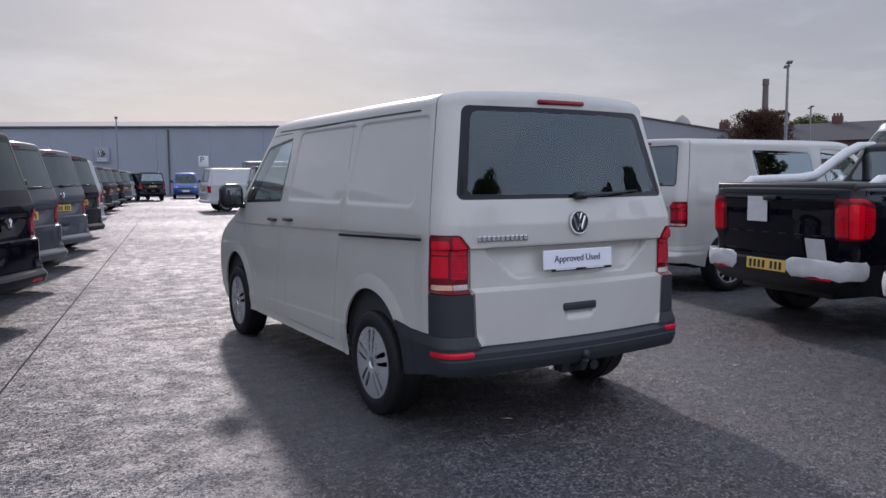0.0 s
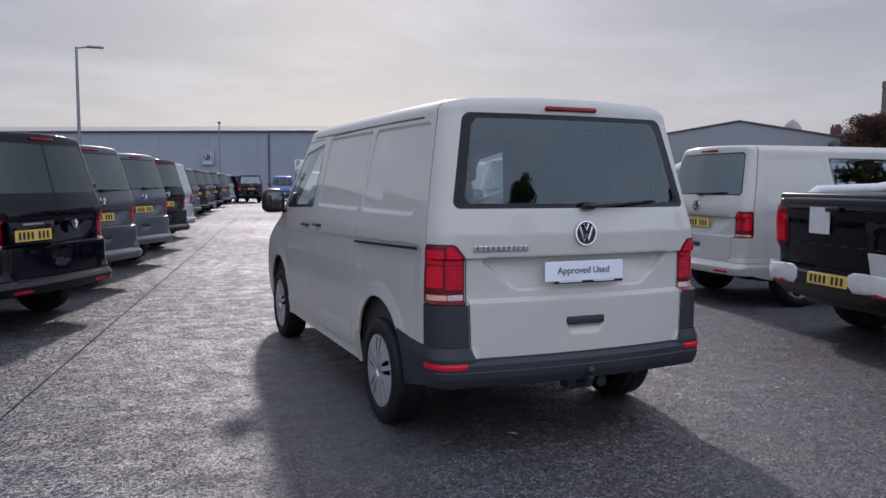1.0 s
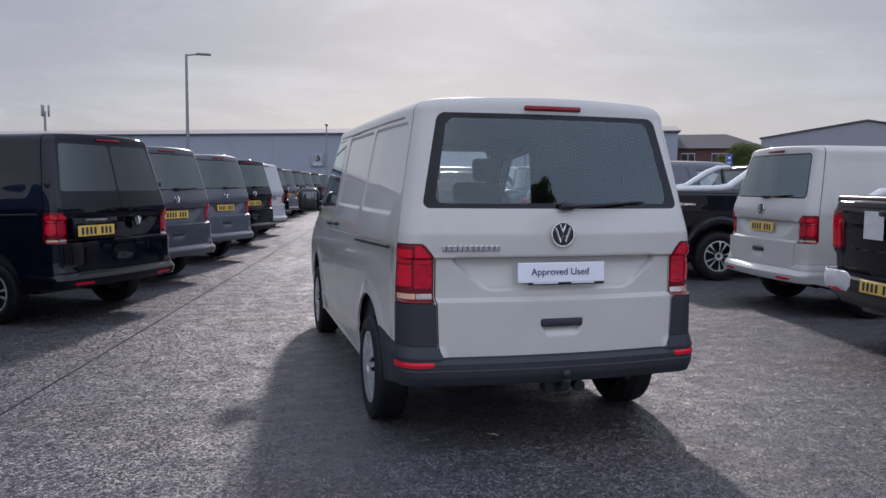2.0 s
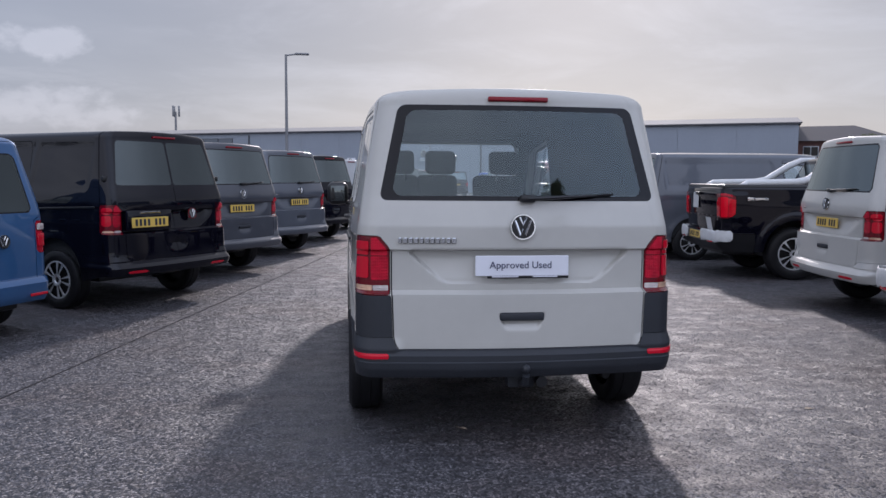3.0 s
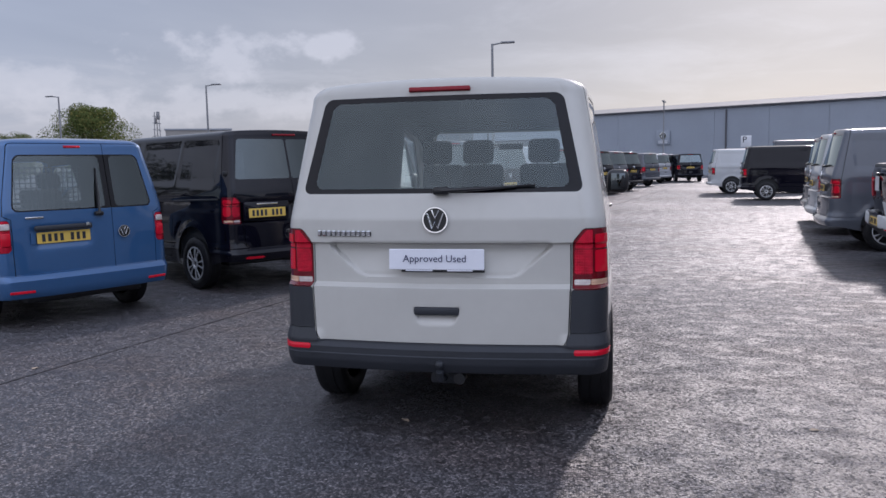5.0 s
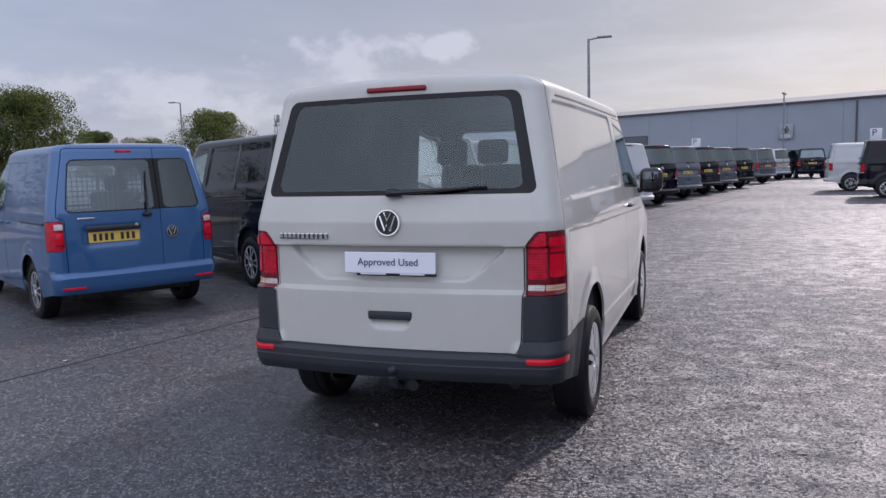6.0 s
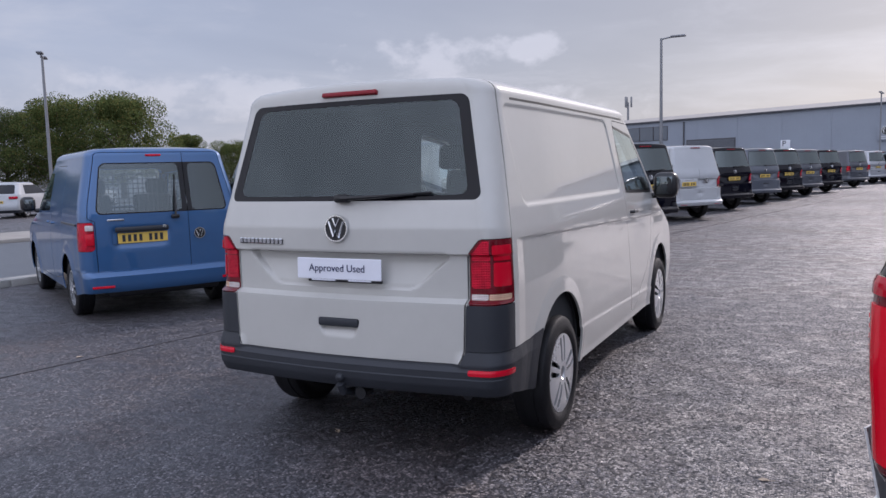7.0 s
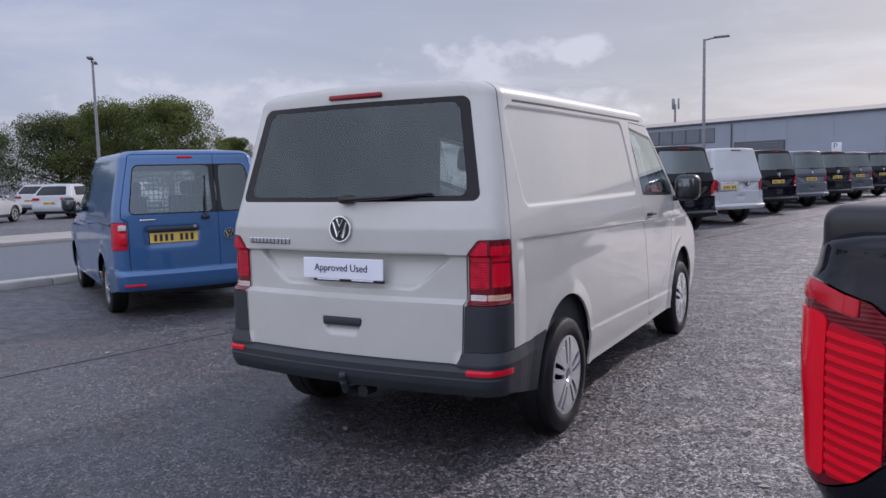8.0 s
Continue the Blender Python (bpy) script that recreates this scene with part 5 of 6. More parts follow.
        for i in range(n - 1):
            for k in range(k2):
                F2.append((i * k2 + k, i * k2 + (k + 1) % k2, i * k2 + k2 + (k + 1) % k2, i * k2 + k2 + k))
        F2 += [tuple(range(k2))[::-1], tuple((n - 1) * k2 + k for k in range(k2))]
        part("bumper_wrap", (np.array(V2), F2 if sgn < 0 else [f[::-1] for f in F2]), MAT["wrap"], root, "crumpled white film round the bumper")
    return root


def repaint(ob, old, colour):
    """Gives a copied vehicle its own paint."""
    for o in (ob, *ob.children_recursive):
        for s in o.material_slots:
            if s.material == MAT[old]:
                s.link = "OBJECT"
                s.material = MAT[colour]
    return ob


# ---- passenger cars across the road ----
CAR = dict(
    w=((0.22, 0.82), (0.4, 0.87), (0.7, 0.89), (0.9, 0.87), (0.98, 0.85)),
    yr=((0.22, 0.1), (0.4, 0.0), (0.55, 0.0), (0.7, 0.05), (0.98, 0.09)),
    yf=((0.22, 4.15), (0.45, 4.22), (0.62, 4.2), (0.75, 4.0), (0.9, 3.2), (0.98, 3.0)),
    bow=0.12, rr=0.2, rf=0.4, z=(0.22, 0.98), round=(0.02, 0.03, 0.03, 0.05), crown=0.01,
)
CAR_TOP = dict(
    w=((0.97, 0.83), (1.15, 0.77), (1.42, 0.64)),
    yr=((0.97, 0.12), (1.15, 0.25), (1.42, 0.55)),
    yf=((0.97, 3.1), (1.15, 2.75), (1.42, 2.2)),
    bow=0.1, rr=0.2, rf=0.35, z=(0.97, 1.42), round=(0.07, 0.12, 0.1, 0.3), crown=0.03,
)


def car(label, colour, x, y, yaw):
    root = thing("parked_car", label, "car", x, y, yaw, group="cars across the road")
    V, F = hull(CAR, 0.07)
    px, py, pz = V.T
    arch = np.where(np.abs(px) > 0.5, np.minimum(np.hypot(py - 0.78, pz - 0.33), np.hypot(py - 3.38, pz - 0.33)) - 0.37, 1.0)
    _, sh = clip((V, F), arch)
    low, sh = clip(sh, sh[0][:, 2] - 0.34)
    part("body", thick(sh, 0.01), MAT[colour], root)
    part("lower_trim", thick(low, 0.01), MAT["plastic"], root)
    V, F = hull(CAR_TOP, 0.06)
    px, py, pz = V.T
    glass_f = np.minimum(np.where(np.abs(px) > 0.45, outline(py, pz, [(0.75, 1.0), (2.75, 1.0), (2.2, 1.38), (0.95, 1.38)], 0.05), 1), np.minimum(np.where(py < 0.7, outline(px, pz, [(-0.66, 1.02), (0.66, 1.02), (0.52, 1.40), (-0.52, 1.40)], 0.05), 1), np.where(py > 2.2, outline(px, pz, [(-0.7, 1.0), (0.7, 1.0), (0.55, 1.4), (-0.55, 1.4)], 0.05), 1)))
    win, top = clip((V, F), glass_f)
    roof = part("cabin", thick(top, 0.02), MAT[colour], root)
    part("window", win, MAT["frit"], roof)
    for sgn in (-1, 1):
        part("tail_lamp", moved(box(0, 0, 0, 0.34, 0.1, 0.11, 0.03), pose(sgn * 0.62, 0.13, 0.86, 0, 0, sgn * 22)), MAT["red"], root)
        mirror(root, sgn, 2.65, 1.03, 0.95, MAT[colour], 0.16, 0.13)
        for hy in (0.78, 3.38):
            Vh, Fh = tube([(sgn * 0.5, hy, 0.33), (sgn * 0.84, hy, 0.33)], 0.385, 28)
            part("wheel_housing", clip((np.array(Vh), Fh[:-1]), 0.36 - np.array(Vh)[:, 2])[0], MAT["lining"], root)
            wheel(root, sgn * 0.77, hy, 0.325, MAT["alloy"], "alloy", 0.2, 0.215)
    number_plate(root, 0, 0.02, 0.68, tilt=0)
    return root


# ---- setting ----
MAT["cladding"] = plain("blue_grey_steel_cladding", (0.27, 0.30, 0.355), 0.6, 0, 0.06, 0.4, coat=0.0)
MAT["roof_steel"] = plain("pale_steel_roof", (0.30, 0.285, 0.27), 0.8, 0.0, 0.1, 0.5)
MAT["gutter"] = plain("dark_gutter", (0.07, 0.07, 0.08), 0.5, 0, 0.1, 2)
MAT["shutter"] = plain("grey_roller_shutter", (0.13, 0.14, 0.16), 0.5, 0.2, 0.1, 2)
MAT["steel"] = plain("galvanised_steel", (0.23, 0.235, 0.25), 0.45, 0.6, 0.12, 3)
MAT["sign_white"] = plain("sign_white", (0.62, 0.64, 0.68), 0.5, 0, 0.03, 3)
MAT["kerb"] = plain("concrete_kerb", (0.36, 0.35, 0.33), 0.85, 0, 0.18, 3, 0.4, 60)
MAT["road"] = plain("damp_road", (0.085, 0.092, 0.105), 0.33, 0, 0.2, 0.7, 0.5, 120)
MAT["pave"] = plain("pale_paving", (0.30, 0.28, 0.255), 0.8, 0, 0.15, 1.5, 0.3, 60)
MAT["brick"] = plain("red_brick", (0.12, 0.06, 0.052), 0.85, 0, 0.2, 3)
MAT["slate"] = plain("grey_roof_tiles", (0.07, 0.065, 0.07), 0.7, 0, 0.2, 2)
MAT["stone"] = plain("dark_stone", (0.14, 0.12, 0.11), 0.85, 0, 0.2, 2)
MAT["bark"] = plain("bark", (0.09, 0.07, 0.05), 0.9, 0, 0.3, 8, 0.6, 30)
MAT["tar"] = plain("tar_joint", (0.045, 0.042, 0.045), 0.95, 0, 0.2, 4, 0.6, 60, spec=0.08)
MAT["window_far"] = plain("house_window", (0.45, 0.47, 0.5), 0.2, 0, 0.1, 3)
MAT["window_dark"] = plain("dark_office_glass", (0.10, 0.12, 0.15), 0.15, 0, 0.1, 1)
MAT["gable"] = plain("pale_grey_cladding", (0.27, 0.285, 0.32), 0.55, 0, 0.05, 0.4)


def leaves(name, rgb, autumn):
    """Thin leaves: half the light passes through; some have turned."""
    m = bpy.data.materials.new(name)
    m.use_nodes = True
    nd, ln = m.node_tree.nodes, m.node_tree.links
    nd.clear()
    out = nd.new("ShaderNodeOutputMaterial")
    g = nd.new("ShaderNodeNewGeometry")
    r = nd.new("ShaderNodeValToRGB")
    r.color_ramp.elements[0].color = (*[c * 0.55 for c in rgb], 1)
    r.color_ramp.elements[1].color = (*autumn, 1)
    e = r.color_ramp.elements.new(0.75)
    e.color = (*[c * 1.35 for c in rgb], 1)
    ln.new(g.outputs["Random Per Island"], r.inputs[0])
    d, t, x = nd.new("ShaderNodeBsdfDiffuse"), nd.new("ShaderNodeBsdfTranslucent"), nd.new("ShaderNodeMixShader")
    x.inputs[0].default_value = 0.45
    for n in (d, t):
        ln.new(r.outputs[0], n.inputs[0])
    ln.new(d.outputs[0], x.inputs[1])
    ln.new(t.outputs[0], x.inputs[2])
    ln.new(x.outputs[0], out.inputs[0])
    return m


MAT["leaf"] = leaves("green_leaves", (0.115, 0.145, 0.052), (0.24, 0.19, 0.065))
MAT["leaf_dark"] = leaves("dark_leaves", (0.08, 0.105, 0.043), (0.18, 0.13, 0.055))
MAT["dry_leaf"] = plain("dry_leaf", (0.45, 0.36, 0.27), 0.7, 0, 0.2, 40)
MAT["leaf_red"] = leaves("copper_leaves", (0.075, 0.045, 0.038), (0.12, 0.06, 0.04))


def grid(x0, x1, y0, y1, nx, ny, z):
    V = [(x0 + (x1 - x0) * i / nx, y0 + (y1 - y0) * j / ny, z) for j in range(ny + 1) for i in range(nx + 1)]
    F = [(j * (nx + 1) + i, j * (nx + 1) + i + 1, (j + 1) * (nx + 1) + i + 1, (j + 1) * (nx + 1) + i) for j in range(ny) for i in range(nx)]
    return np.array(V), F


ground = part("ground", grid(-1500, 1500, -1500, 1500, 30, 30, 0.0), MAT["asphalt"])
tagged(ground, "damp dark asphalt yard with stony grain", "ground", kind="structure")


def strip(name, label, category, u0, u1, v0, v1, z0, z1, material, bevel=0.0):
    ob = part(name, moved(box(0.5 * (u0 + u1), 0.5 * (v0 + v1), 0.5 * (z0 + z1), u1 - u0, v1 - v0, z1 - z0, bevel), Matrix.Rotation(-LANE, 4, "Z")), material)
    return tagged(ob, label, category, kind="structure")


strip("seam", "dark tar joint between two lanes of asphalt", "joint", -1.218, -1.204, -6, 46, -0.02, 0.004, MAT["tar"])
strip("road", "damp grey road beyond the kerb", "road", -15.2, -6.95, -40, 120, -0.05, 0.006, MAT["road"])
strip("pavement", "pale paving along the far side of the road", "pavement", -18.0, -15.2, -40, 120, -0.05, 0.10, MAT["pave"], 0.02)
kerb = thing("kerb", "pale concrete kerb stones beside the road", "kerb", kind="structure")
kerb.matrix_world = Matrix.Rotation(-LANE, 4, "Z")
stone = mesh_of("kerb_stone", box(0, 0, 0.03, 0.30, 0.905, 0.16, 0.02), MAT["kerb"])
for i in range(40):
    o = new("kerb_stone", stone)
    o.parent = kerb
    o.location = (-6.83, -8 + i * 0.915, 0)

# long steel-clad hall
HALL_A, HALL_D = radians(29.1), 80.0


def hall_at(s, d, z):
    """s metres along the wall, d metres in front of it."""
    n = (math.sin(HALL_A), math.cos(HALL_A))
    e = (math.cos(HALL_A), -math.sin(HALL_A))
    return (n[0] * (HALL_D - d) + e[0] * s, n[1] * (HALL_D - d) + e[1] * s, z)


hall = thing("warehouse", "long blue-grey steel-clad warehouse with a pale low roof", "building", *hall_at(0, 0, 0)[:2], yaw=-math.degrees(HALL_A))
H, S0, S1 = 6.8, -92.0, 5.3
bays = 18
bay = (S1 - S0) / bays
for i in range(bays):
    xs, ys = [], []
    for k in range(9):
        x0 = S0 + i * bay + k * bay / 9
        for q, d in ((0.02, 0.01), (0.44, 0.01), (0.46, 0.006), (0.58, 0.006), (0.60, 0.01)):
            xs.append(x0 + q * bay / 9)
            ys.append(d)
    xs.append(S0 + (i + 1) * bay - 0.012)
    ys.append(0.01)
    n = len(xs)
    sheet = np.array([(x, y, z) for z in (0.0, H) for x, y in zip(xs, ys)])
    part("wall_panel", thick((sheet, [(k, k + 1, n + k + 1, n + k) for k in range(n - 1)]), 0.25), MAT["cladding"], hall, angle=10)
for s in (-56.0, -25.9, -9.7):
    part("drainpipe", box(s, -0.09, H / 2 - 0.1, 0.14, 0.12, H - 0.3, 0.02, 1), MAT["gutter"], hall)
part("hall_core", box((S0 + S1) / 2, 13, H / 2 - 0.05, S1 - S0 - 0.4, 25, H - 0.1), MAT["cladding"], hall)
part("gutter", box((S0 + S1) / 2, -0.1, H + 0.02, S1 - S0 + 0.3, 0.3, 0.18, 0.04), MAT["gutter"], hall)
A, B = S0 - 0.3, S1 + 0.3
roof_v = np.array([(A, -0.15, H + 0.12), (B, -0.15, H + 0.12), (B, 13, H + 1.5), (A, 13, H + 1.5), (B, 26, H + 0.1), (A, 26, H + 0.1)])
part("roof", (roof_v, [(0, 1, 2, 3), (3, 2, 4, 5), (0, 3, 5), (1, 4, 2)]), MAT["roof_steel"], hall, angle=10)
door = part("roller_door", box(-52.3, 0.02, 2.18, 6.7, 0.05, 4.36), MAT["gutter"], hall, "dark grey roller shutter door")
for q in range(21):
    part("slat", box(-52.3, -0.03, 0.11 + q * 0.2, 6.4, 0.07, 0.185, 0.02, 1), MAT["shutter"], door)
for q in range(5):
    w = part("window", box(-69.4 + (q + 0.5) * 2.2, -0.01, 5.35, 2.12, 0.08, 1.75), MAT["gutter"], hall)
    part("pane", box(-69.4 + (q + 0.5) * 2.2, -0.055, 5.35, 1.98, 0.02, 1.6), MAT["window_dark"], w)
sg = part("maker_sign", box(-32.6, -0.12, 4.0, 1.5, 0.12, 1.5, 0.02), MAT["cladding"], hall, "grey sign board with a round emblem")
badge(sg, -32.6, -0.19, 4.2, 0.38)
for q in (3.62, 3.45):
    part("print_bar", box(-32.6, -0.185, q, 1.0, 0.01, 0.08), MAT["sign_white"], sg)


def lamp_post(x, y, h, yaw, double=False):
    root = thing("street_lamp", "tall grey steel street lamp with a flat head", "street lamp", x, y, yaw, group="street lamps")
    part("post", tube([(0, 0, 0), (0, 0, h * 0.2), (0, 0, h)], [0.075, 0.07, 0.045], 12), MAT["steel"], root)
    part("base_door", box(0, -0.075, 0.7, 0.08, 0.02, 0.4, 0.008), MAT["gutter"], root)
    for sgn in ((1, -1) if double else (1,)):
        a = part("arm", tube([(0, 0, h - 0.04), (sgn * 0.25, 0, h), (sgn * 0.45, 0, h + 0.02)], 0.03, 8), MAT["steel"], root)
        part("lamp_head", box(sgn * 0.62, 0, h + 0.03, 0.55, 0.22, 0.075, 0.03), MAT["steel"], root)
    return root


lamp_post(-0.35, 30.55, 6.25, 0)
lamp_post(-21.0, 20.0, 6.15, 137, True)
lamp_post(-17.9, 40.2, 6.2, 0)
lamp_post(-29.5, 43.0, 6.2, 180)
lamp_post(26.8, 19.3, 5.75, 40, True)
lamp_post(44.0, 30.0, 5.7, 40, True)


def p_sign(x, y, yaw):
    root = thing("parking_sign", "white parking sign on a grey post", "sign", x, y, yaw, group="parking signs")
    part("post", tube([(0, 0, 0), (0, 0, 2.5)], 0.035, 10), MAT["steel"], root)
    b = part("board", box(0, -0.05, 2.85, 0.72, 0.03, 0.8, 0.01), MAT["sign_white"], root)
    lettering("P", 0.62, pose(-0.1, -0.072, 2.95, 90, 0, 0), MAT["ink"], b)


p_sign(14.3, 59.9, -13)
p_sign(2.3, 70.0, 0)
lamp_post(8.7, 63.0, 6.1, 82, True)


# ---- distance ----
def far(az, r):
    return r * math.sin(radians(az)), r * math.cos(radians(az))


gx, gy = far(44.4, 100)
gh = thing("gabled_hall", "pale grey clad hall with a low gable", "building", gx, gy, -44.4)
part("wall", (np.array([(-11, 0, 0), (11, 0, 0), (11, 0, 6.9), (0, 0, 8.9), (-11, 0, 7.2), (-11, 30, 0), (11, 30, 0), (11, 30, 6.9), (0, 30, 8.9), (-11, 30, 7.2)]), [(0, 1, 2, 3, 4), (5, 9, 8, 7, 6), (0, 4, 9, 5), (1, 6, 7, 2)]), MAT["gable"], gh, angle=5)
part("roof", (np.array([(-11.2, -0.2, 7.15), (0, -0.2, 8.95), (11.2, -0.2, 6.85), (-11.2, 30, 7.15), (0, 30, 8.95), (11.2, 30, 6.85), (-11.2, -0.2, 7.3), (0, -0.2, 9.12), (11.2, -0.2, 7.0), (-11.2, 30, 7.3), (0, 30, 9.12), (11.2, 30, 7.0)]), [(0, 1, 7, 6), (1, 2, 8, 7), (6, 7, 10, 9), (7, 8, 11, 10), (0, 6, 9, 3), (2, 5, 11, 8)]), MAT["gutter"], gh, angle=5)


def house(x, y, yaw, w, d, eave, ridge, label, bays, storeys=2, chimneys=0):
    root = thing("brick_house", label, "house", x, y, yaw)
    part("wall", box(0, d / 2, eave / 2, w, d, eave), MAT["brick"], root)
    hip = min(w * 0.25, d / 2)
    part("roof", (np.array([(-w / 2 - 0.4, -0.4, eave), (w / 2 + 0.4, -0.4, eave), (w / 2 + 0.4, d + 0.4, eave), (-w / 2 - 0.4, d + 0.4, eave), (-w / 2 + hip, d / 2, ridge), (w / 2 - hip, d / 2, ridge)]), [(0, 1, 5, 4), (1, 2, 5), (2, 3, 4, 5), (3, 0, 4)]), MAT["slate"], root, angle=5)
    for s in range(storeys):
        for i in range(bays):
            wx = -w / 2 + (i + 0.5) * w / bays
            wz = eave * (s + 0.62) / storeys
            win = part("window", box(wx, -0.02, wz, 1.5, 0.12, 1.1, 0.02), MAT["window_far"], root)
            part("pane", box(wx - 0.36, -0.09, wz, 0.62, 0.03, 0.9), MAT["frit"], win)
            part("pane", box(wx + 0.36, -0.09, wz, 0.62, 0.03, 0.9), MAT["frit"], win)
    for i in range(chimneys):
        cx = -w / 2 + (i + 0.5) * w / chimneys
        c = part("chimney", box(cx, d / 2, ridge + 0.1, 1.1, 0.6, 1.3, 0.03), MAT["brick"], root)
        for k in (-0.45, 0, 0.45):
            part("chimney_pot", tube([(cx + k * 0.8, d / 2, ridge + 0.7), (cx + k * 0.8, d / 2, ridge + 1.05)], 0.13, 8), MAT["brick"], c)
    return root


house(*far(33.5, 90), -33.5, 16, 9, 5.6, 7.4, "red brick house with a grey hipped roof", 5)
house(*far(39.5, 105), -39, 9, 9, 4.9, 6.6, "low brick house with a grey hipped roof", 2)
house(*far(58.5, 95), -75, 40, 8, 5.4, 7.6, "terrace of dark brick houses with chimneys", 12, 2, 6)

dome = thing("domed_tower", "small stone tower with a pale dome", "tower", *far(47.55, 300), 0)
part("tower", tube([(0, 0, 0), (0, 0, 20)], 3.2, 16), MAT["stone"], dome)
part("dome", moved(lathe([(0.001, 4.2), (1.0, 3.6), (2.0, 2.8), (3.0, 1.2), (3.2, 0.0)], 20), pose(0, 0, 20, 0, -90, 0)), MAT["roof_steel"], dome)
stack = thing("factory_chimney", "tall brick factory chimney", "chimney", *far(52.9, 260), 0)
part("shaft", tube([(0, 0, 0), (0, 0, 29.2), (0, 0, 29.3), (0, 0, 31.2)], [1.25, 0.85, 1.0, 0.95], 16), MAT["stone"], stack)
shed = thing("pale_shed", "pale flat-roofed industrial shed far off", "building", *far(-27.3, 122), 27.3)
part("wall", box(0, 4, 3.7, 9.5, 8, 7.4, 0.02, 1), MAT["roof_steel"], shed)
part("roof_edge", box(0, 4, 7.5, 9.8, 8.3, 0.25, 0.02, 1), MAT["gable"], shed)
lattice = thing("lattice_mast", "thin lattice mast with antennas far off", "mast", *far(-30.2, 135), 0)
for k in range(3):
    part("leg", tube([(0.8 * math.cos(k * 2.09), 0.8 * math.sin(k * 2.09), 0), (0.35 * math.cos(k * 2.09), 0.35 * math.sin(k * 2.09), 11)], 0.07, 6), MAT["steel"], lattice)
for k in range(9):
    part("brace", tube([(0.7, 0, 1 + k * 1.15), (-0.4, 0.6, 2 + k * 1.05), (-0.4, -0.6, 1.5 + k * 1.1), (0.7, 0, 1 + k * 1.15)], 0.04, 5), MAT["steel"], lattice)
part("antenna", box(0.3, 0, 10.4, 0.45, 0.3, 1.3, 0.05), MAT["steel"], lattice)
part("antenna", box(-0.35, 0.2, 9.6, 0.4, 0.3, 1.1, 0.05), MAT["steel"], lattice)
mast = thing("antenna_mast", "slim mast with a cluster of antennas", "mast", -46.0, 226.0, 0)
part("pole", tube([(0, 0, 0), (0, 0, 19.5)], [0.45, 0.28], 10), MAT["steel"], mast)
for k in range(3):
    part("antenna", box(0.95 * math.cos(k * 2.1), 0.95 * math.sin(k * 2.1), 19.6, 0.5, 0.35, 3.0, 0.05), MAT["steel"], mast)


def tree(x, y, h, w, leaf, seed, count=46000, low=0.1):
    """Tapered trunk and limbs with a crown of many small leaf blades."""
    rnd = np.random.RandomState(seed)
    root = thing("tree", "broad leafy tree in early autumn leaf" if leaf != "leaf_red" else "dark copper-leaved tree beyond the yard", "tree", x, y, rnd.uniform(0, 360), group="trees")
    limbs = [tube([(0, 0, 0), (0.05, 0, h * 0.2), (0.1, 0.1, h * 0.45), (0.0, 0.1, h * 0.8)], [h * 0.03, h * 0.024, h * 0.016, h * 0.004], 8)]
    centres = []
    for k in range(16):
        a = k * 2.4
        t = (k + 1) / 17
        z = h * (low + 0.1 + (0.84 - low) * t * 0.95)
        reach = w * 0.5 * math.sqrt(max(0.05, 1 - (2.0 * (t - 0.42)) ** 2 * 0.75)) * rnd.uniform(0.6, 0.95)
        tip = (reach * math.cos(a), reach * math.sin(a), z)
        limbs.append(tube([(0.05, 0.05, z * 0.55), (tip[0] * 0.5, tip[1] * 0.5, z * 0.85), tip], [h * 0.011, h * 0.007, h * 0.003], 6))
        centres.append((tip, w * rnd.uniform(0.15, 0.24)))
        centres.append(((tip[0] * 0.5, tip[1] * 0.5, z * 0.97 + 0.1), w * rnd.uniform(0.15, 0.22)))
    for k in range(8):
        centres.append(((rnd.uniform(-0.2, 0.2) * w, rnd.uniform(-0.2, 0.2) * w, h * rnd.uniform(0.78, 0.9)), w * rnd.uniform(0.1, 0.17)))
    part("trunk", join(*limbs), MAT["bark"], root)
    C = np.array([c for c, _ in centres])
    R = np.array([r for _, r in centres])
    pick = rnd.randint(0, len(C), count)
    dirs = rnd.normal(size=(count, 3))
    dirs /= np.linalg.norm(dirs, axis=1, keepdims=True)
    P = C[pick] + dirs * (R[pick] * rnd.uniform(0.3, 1.0, count) ** 0.5)[:, None] * np.array([1, 1, 0.75])
    P[:, 2] = np.maximum(P[:, 2], h * low * 0.6)
    size = h * (0.0085 if count > 20000 else 0.0115) * rnd.uniform(0.6, 1.4, count)
    a = rnd.normal(size=(count, 3))
    a /= np.linalg.norm(a, axis=1, keepdims=True)
    b = np.cross(a, rnd.normal(size=(count, 3)))
    b /= np.linalg.norm(b, axis=1, keepdims=True)
    V = np.stack([P - a * size[:, None], P + b * size[:, None] * 0.6, P + a * size[:, None], P - b * size[:, None] * 0.6], 1).reshape(-1, 3)
    F = [(4 * i, 4 * i + 1, 4 * i + 2, 4 * i + 3) for i in range(count)]
    tagged(part("crown", (V, F), MAT[leaf], root), kind="stuff")
    return root


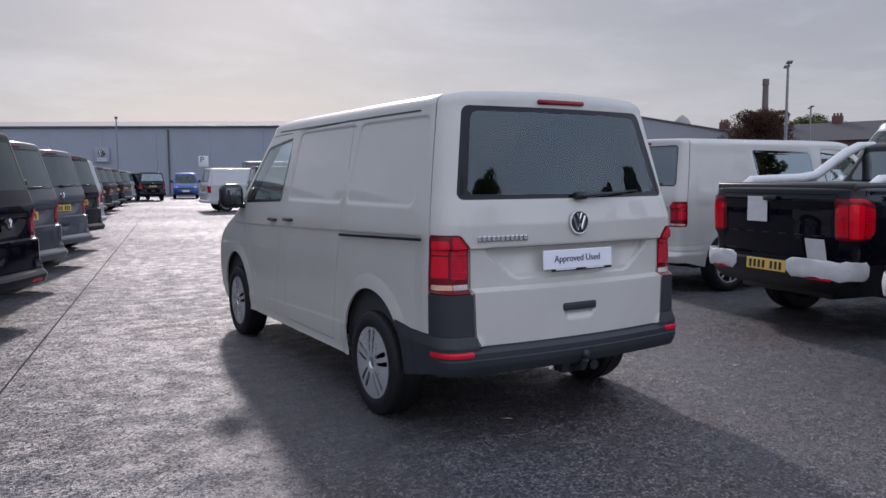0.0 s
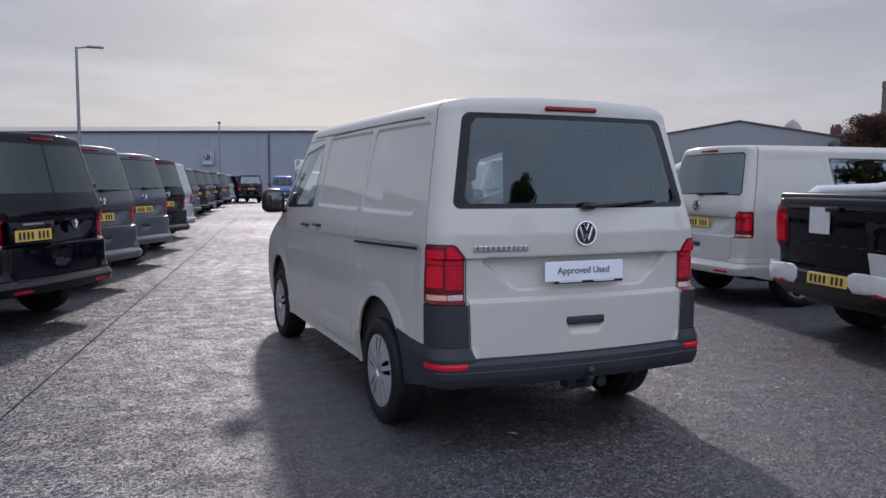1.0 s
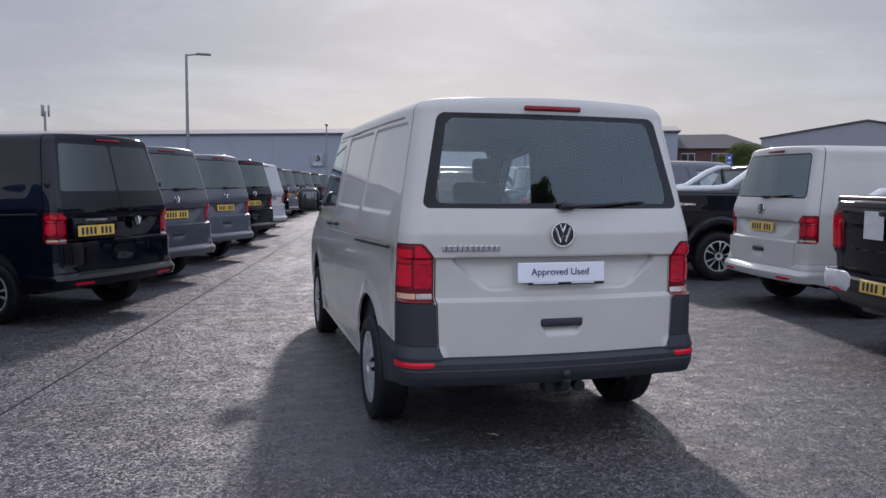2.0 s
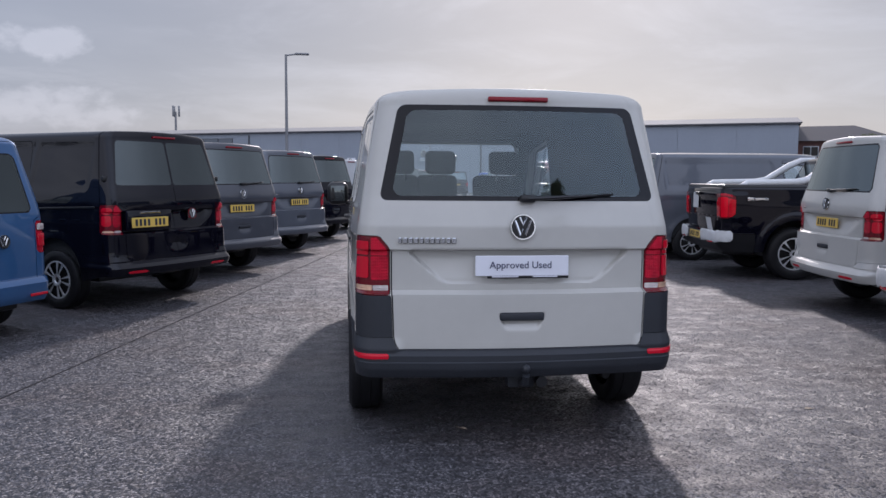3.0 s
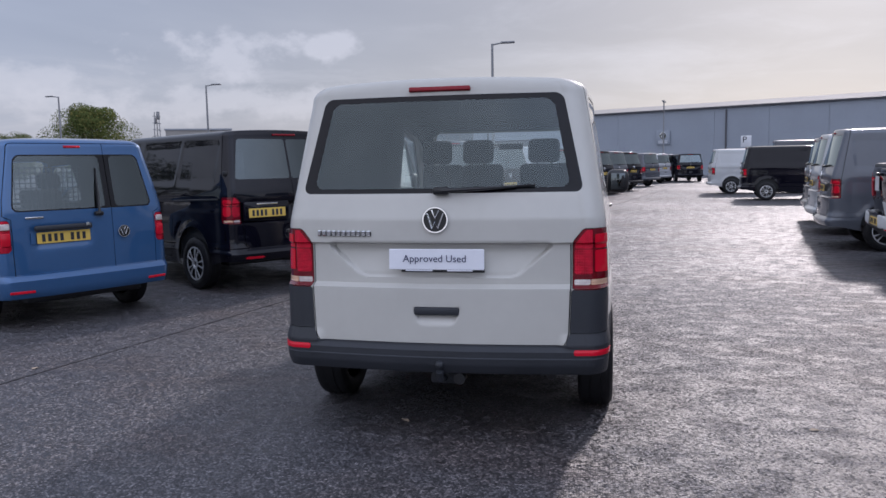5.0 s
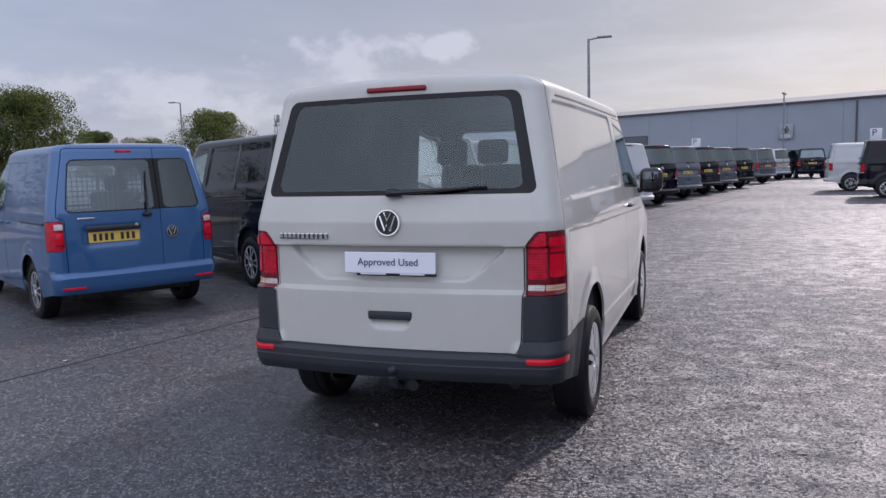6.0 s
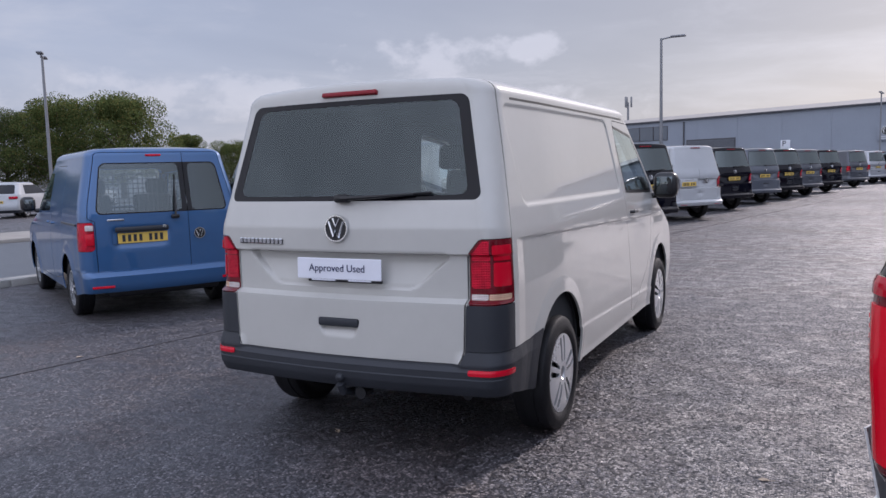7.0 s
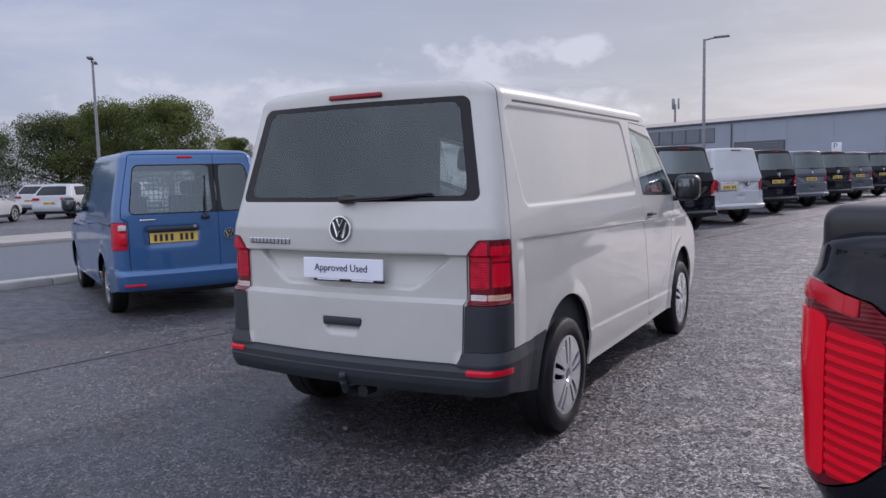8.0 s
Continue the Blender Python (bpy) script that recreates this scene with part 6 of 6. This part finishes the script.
for k, (az, r, h, w, lf) in enumerate([(-45.2, 62, 8.3, 8.0, "leaf"), (-49.4, 63, 7.9, 8, "leaf"), (-52.8, 66, 7.0, 9.5, "leaf_dark"), (-58, 62, 5.7, 8, "leaf_dark"), (-61.5, 60, 5.8, 9, "leaf_dark"), (-65.5, 62, 6, 9, "leaf"), (-41.8, 85, 6.4, 4.6, "leaf"), (-38.8, 90, 5.6, 6.5, "leaf"), (-33.6, 80, 8.0, 8.5, "leaf"), (-30.0, 98, 5.2, 6, "leaf")]):
    tree(*far(az, r), h, w, lf, 10 + k)
tree(*far(52.6, 95), 9.4, 9.0, "leaf_red", 31)
tree(*far(56.0, 105), 9.0, 8.5, "leaf_dark", 32)
tree(*far(37.2, 78), 5.6, 5.8, "leaf", 33)
tree(*far(0.0, 120), 9.5, 5.5, "leaf_dark", 41, 9000)


# trees that close the yard behind the camera
for k, az in enumerate((100, 118, 133, 150, 166, 181, 196, 212, 228, 243, 259)):
    tree(*far(az, 58 + 6 * math.sin(k * 2.3)), 7.4 + 1.6 * math.sin(k * 1.7), 11, "leaf_dark", 60 + k, 5000, 0.12)


# the hedge of trees goes on along the road
for k, az in enumerate((-71, -78, -86)):
    tree(*far(az, 46 + 4 * math.sin(k * 1.9)), 8.2 + 0.8 * math.sin(k * 2.7), 10, "leaf_dark", 90 + k, 6000, 0.08)


# taller trees close behind, mirrored in the rear glass of the van
for k, (az, r, h, w) in enumerate(((157.5, 25, 14.8, 4.6), (127.5, 26, 11.2, 3.0), (119.5, 26, 11.4, 2.4))):
    px, py = far(az, r)
    tree(px + 3.0, py + 3.6, h, w, "leaf_dark", 80 + k, 5000)


# ---- the vehicles in their places ----
main_van()
first = van("panel_van", "black panel van with two glazed rear doors", "black", 0.09, 8.73, 56.5, res=0.04, rear="doors", group="parked vans", rear_glass="privacy")
base = van("panel_van", "dark grey panel van with a lifting tailgate", "graphite", *lane(-1.78, 11.35), 55, res=0.045, group="parked vans", rear_glass="privacy", face=True)
ROW = [(-1.75, 14.6, "indium", "grey"), (-1.8, 18.0, "black", "black"), (-2.05, 21.9, "white", "white"), (-2.5, 26.4, "black", "black"), (-2.7, 30.6, "indium", "grey"), (-2.7, 34.0, "black", "black"), (-2.65, 37.3, "graphite", "dark grey"), (-2.6, 41.3, "black", "black"), (-2.6, 48.4, "graphite", "dark grey"), (-2.7, 55.2, "silver", "silver grey")]
for u, v, colour, word in ROW:
    if colour == "white":
        van("panel_van", "white panel van with two blank rear doors in a slanted row", "white", *lane(u, v), 55, res=0.05, rear="doors", group="parked vans", blank=True)
        continue
    c = copy_thing(base, pose(*lane(u, v), 0, 0, 0, 55))
    repaint(c, "graphite", colour)
    c["label"] = word + " panel van parked in a slanted row"
blue_far = copy_thing(base, pose(13.4 + 0.9, 62 + 4.3, 0, 0, 0, 168))
repaint(blue_far, "graphite", "deep_blue")
blue_far["label"] = "blue panel van facing the yard, parked before the hall"

caddy("delivery_van", "blue metallic small delivery van with two rear doors", "blue", -1.16, 6.41, 61)

# the other side of the lane
van("crew_van", "pale grey crew van with dark side windows beside a pick-up", "pale", 7.56, 7.83, -98, res=0.04, glazed=True, group="parked vans", rear_glass="privacy")
grey_van = copy_thing(base, pose(7.63, 14.16, 0, 0, 0, -98))
repaint(grey_van, "graphite", "indium")
grey_van["label"] = "slate grey panel van beside a black pick-up"
pick_a = truck("pickup_truck", "black pick-up truck with white wrap on its bumper", 6.59, 4.92, -100)
pick_b = copy_thing(pick_a, pose(7.66, 11.36, 0, 0, 0, -98))
pick_b["label"] = "black pick-up truck with wrapped sports bar between two vans"
pick_c = copy_thing(pick_a, pose(5.665, 2.69, 0, 0, 0, -115))
pick_c["label"] = "black pick-up truck with large red tail lamps"
for x, y, colour, word, yaw in [(8.15, 17.0, "white", "white", -98), (8.75, 19.9, "graphite", "dark grey", -98), (9.1, 31.1, "black", "black", -97), (8.7, 37.0, "white", "white", -92)]:
    c = copy_thing(base, pose(x, y, 0, 0, 0, yaw))
    repaint(c, "graphite", colour)
    c["label"] = word + " panel van parked across the lane"
end_van = copy_thing(base, pose(10.2, 57.5, 0, 0, 0, 8))
repaint(end_van, "graphite", "black")
end_van["label"] = "black panel van parked far off before the hall"
far_van = copy_thing(base, pose(8.7, 58.5, 0, 0, 0, 35))
far_van["label"] = "dark grey panel van parked far off before the hall"
car("white hatchback parked across the road", "white", -25.4, 20.7, 30)
car("white hatchback parked beside its twin across the road", "white", -24.4, 15.8, 30)
car("silver hatchback parked in the far car park", "silver", -32.0, 24.0, 30)
car("white hatchback parked in the far car park", "white", -31.0, 29.0, 30)
for x, y, yaw, colour, word in ((15.3, 45.0, -98, "white", "white"), (13.2, 46.5, -98, "graphite", "dark grey"), (17.8, 7.4, 82, "white", "white")):
    c = copy_thing(base, pose(x, y, 0, 0, 0, yaw))
    c.scale = (1, 1, 1.27)
    repaint(c, "graphite", colour)
    c["label"] = word + " high-roofed van standing behind the row"
banner = thing("banner", "blue upright banner on a post", "sign", *far(36.4, 60), -36)
part("post", tube([(0, 0, 0), (0, 0, 3.95)], 0.035, 10), MAT["steel"], banner)
part("cloth", box(0.24, 0, 3.2, 0.42, 0.02, 1.3), MAT["deep_blue"], banner)
part("print_bar", box(0.24, -0.015, 3.55, 0.2, 0.006, 0.15), MAT["sign_white"], banner)
part("print_bar", box(0.24, -0.015, 3.2, 0.25, 0.006, 0.08), MAT["sign_white"], banner)

# a few fallen leaves on the asphalt
for k, (x, y) in enumerate(((5.07, 4.03), (-0.454, 4.627), (2.74, 3.85))):
    root = thing("fallen_leaf", "small pale fallen leaf lying on the asphalt", "leaf", x, y, 67 * k, group="fallen leaves")
    blade = np.array([(-0.028, 0, 0.004), (-0.01, 0.014, 0.010), (0.012, 0.012, 0.008), (0.03, 0, 0.004), (0.012, -0.013, 0.009), (-0.01, -0.014, 0.006)])
    part("blade", thick((blade, [(0, 5, 4, 3), (0, 3, 2, 1)]), 0.0015), MAT["dry_leaf"], root)
    part("stalk", tube([(0.03, 0, 0.004), (0.05, 0.006, 0.005)], 0.0012, 5), MAT["dry_leaf"], root)
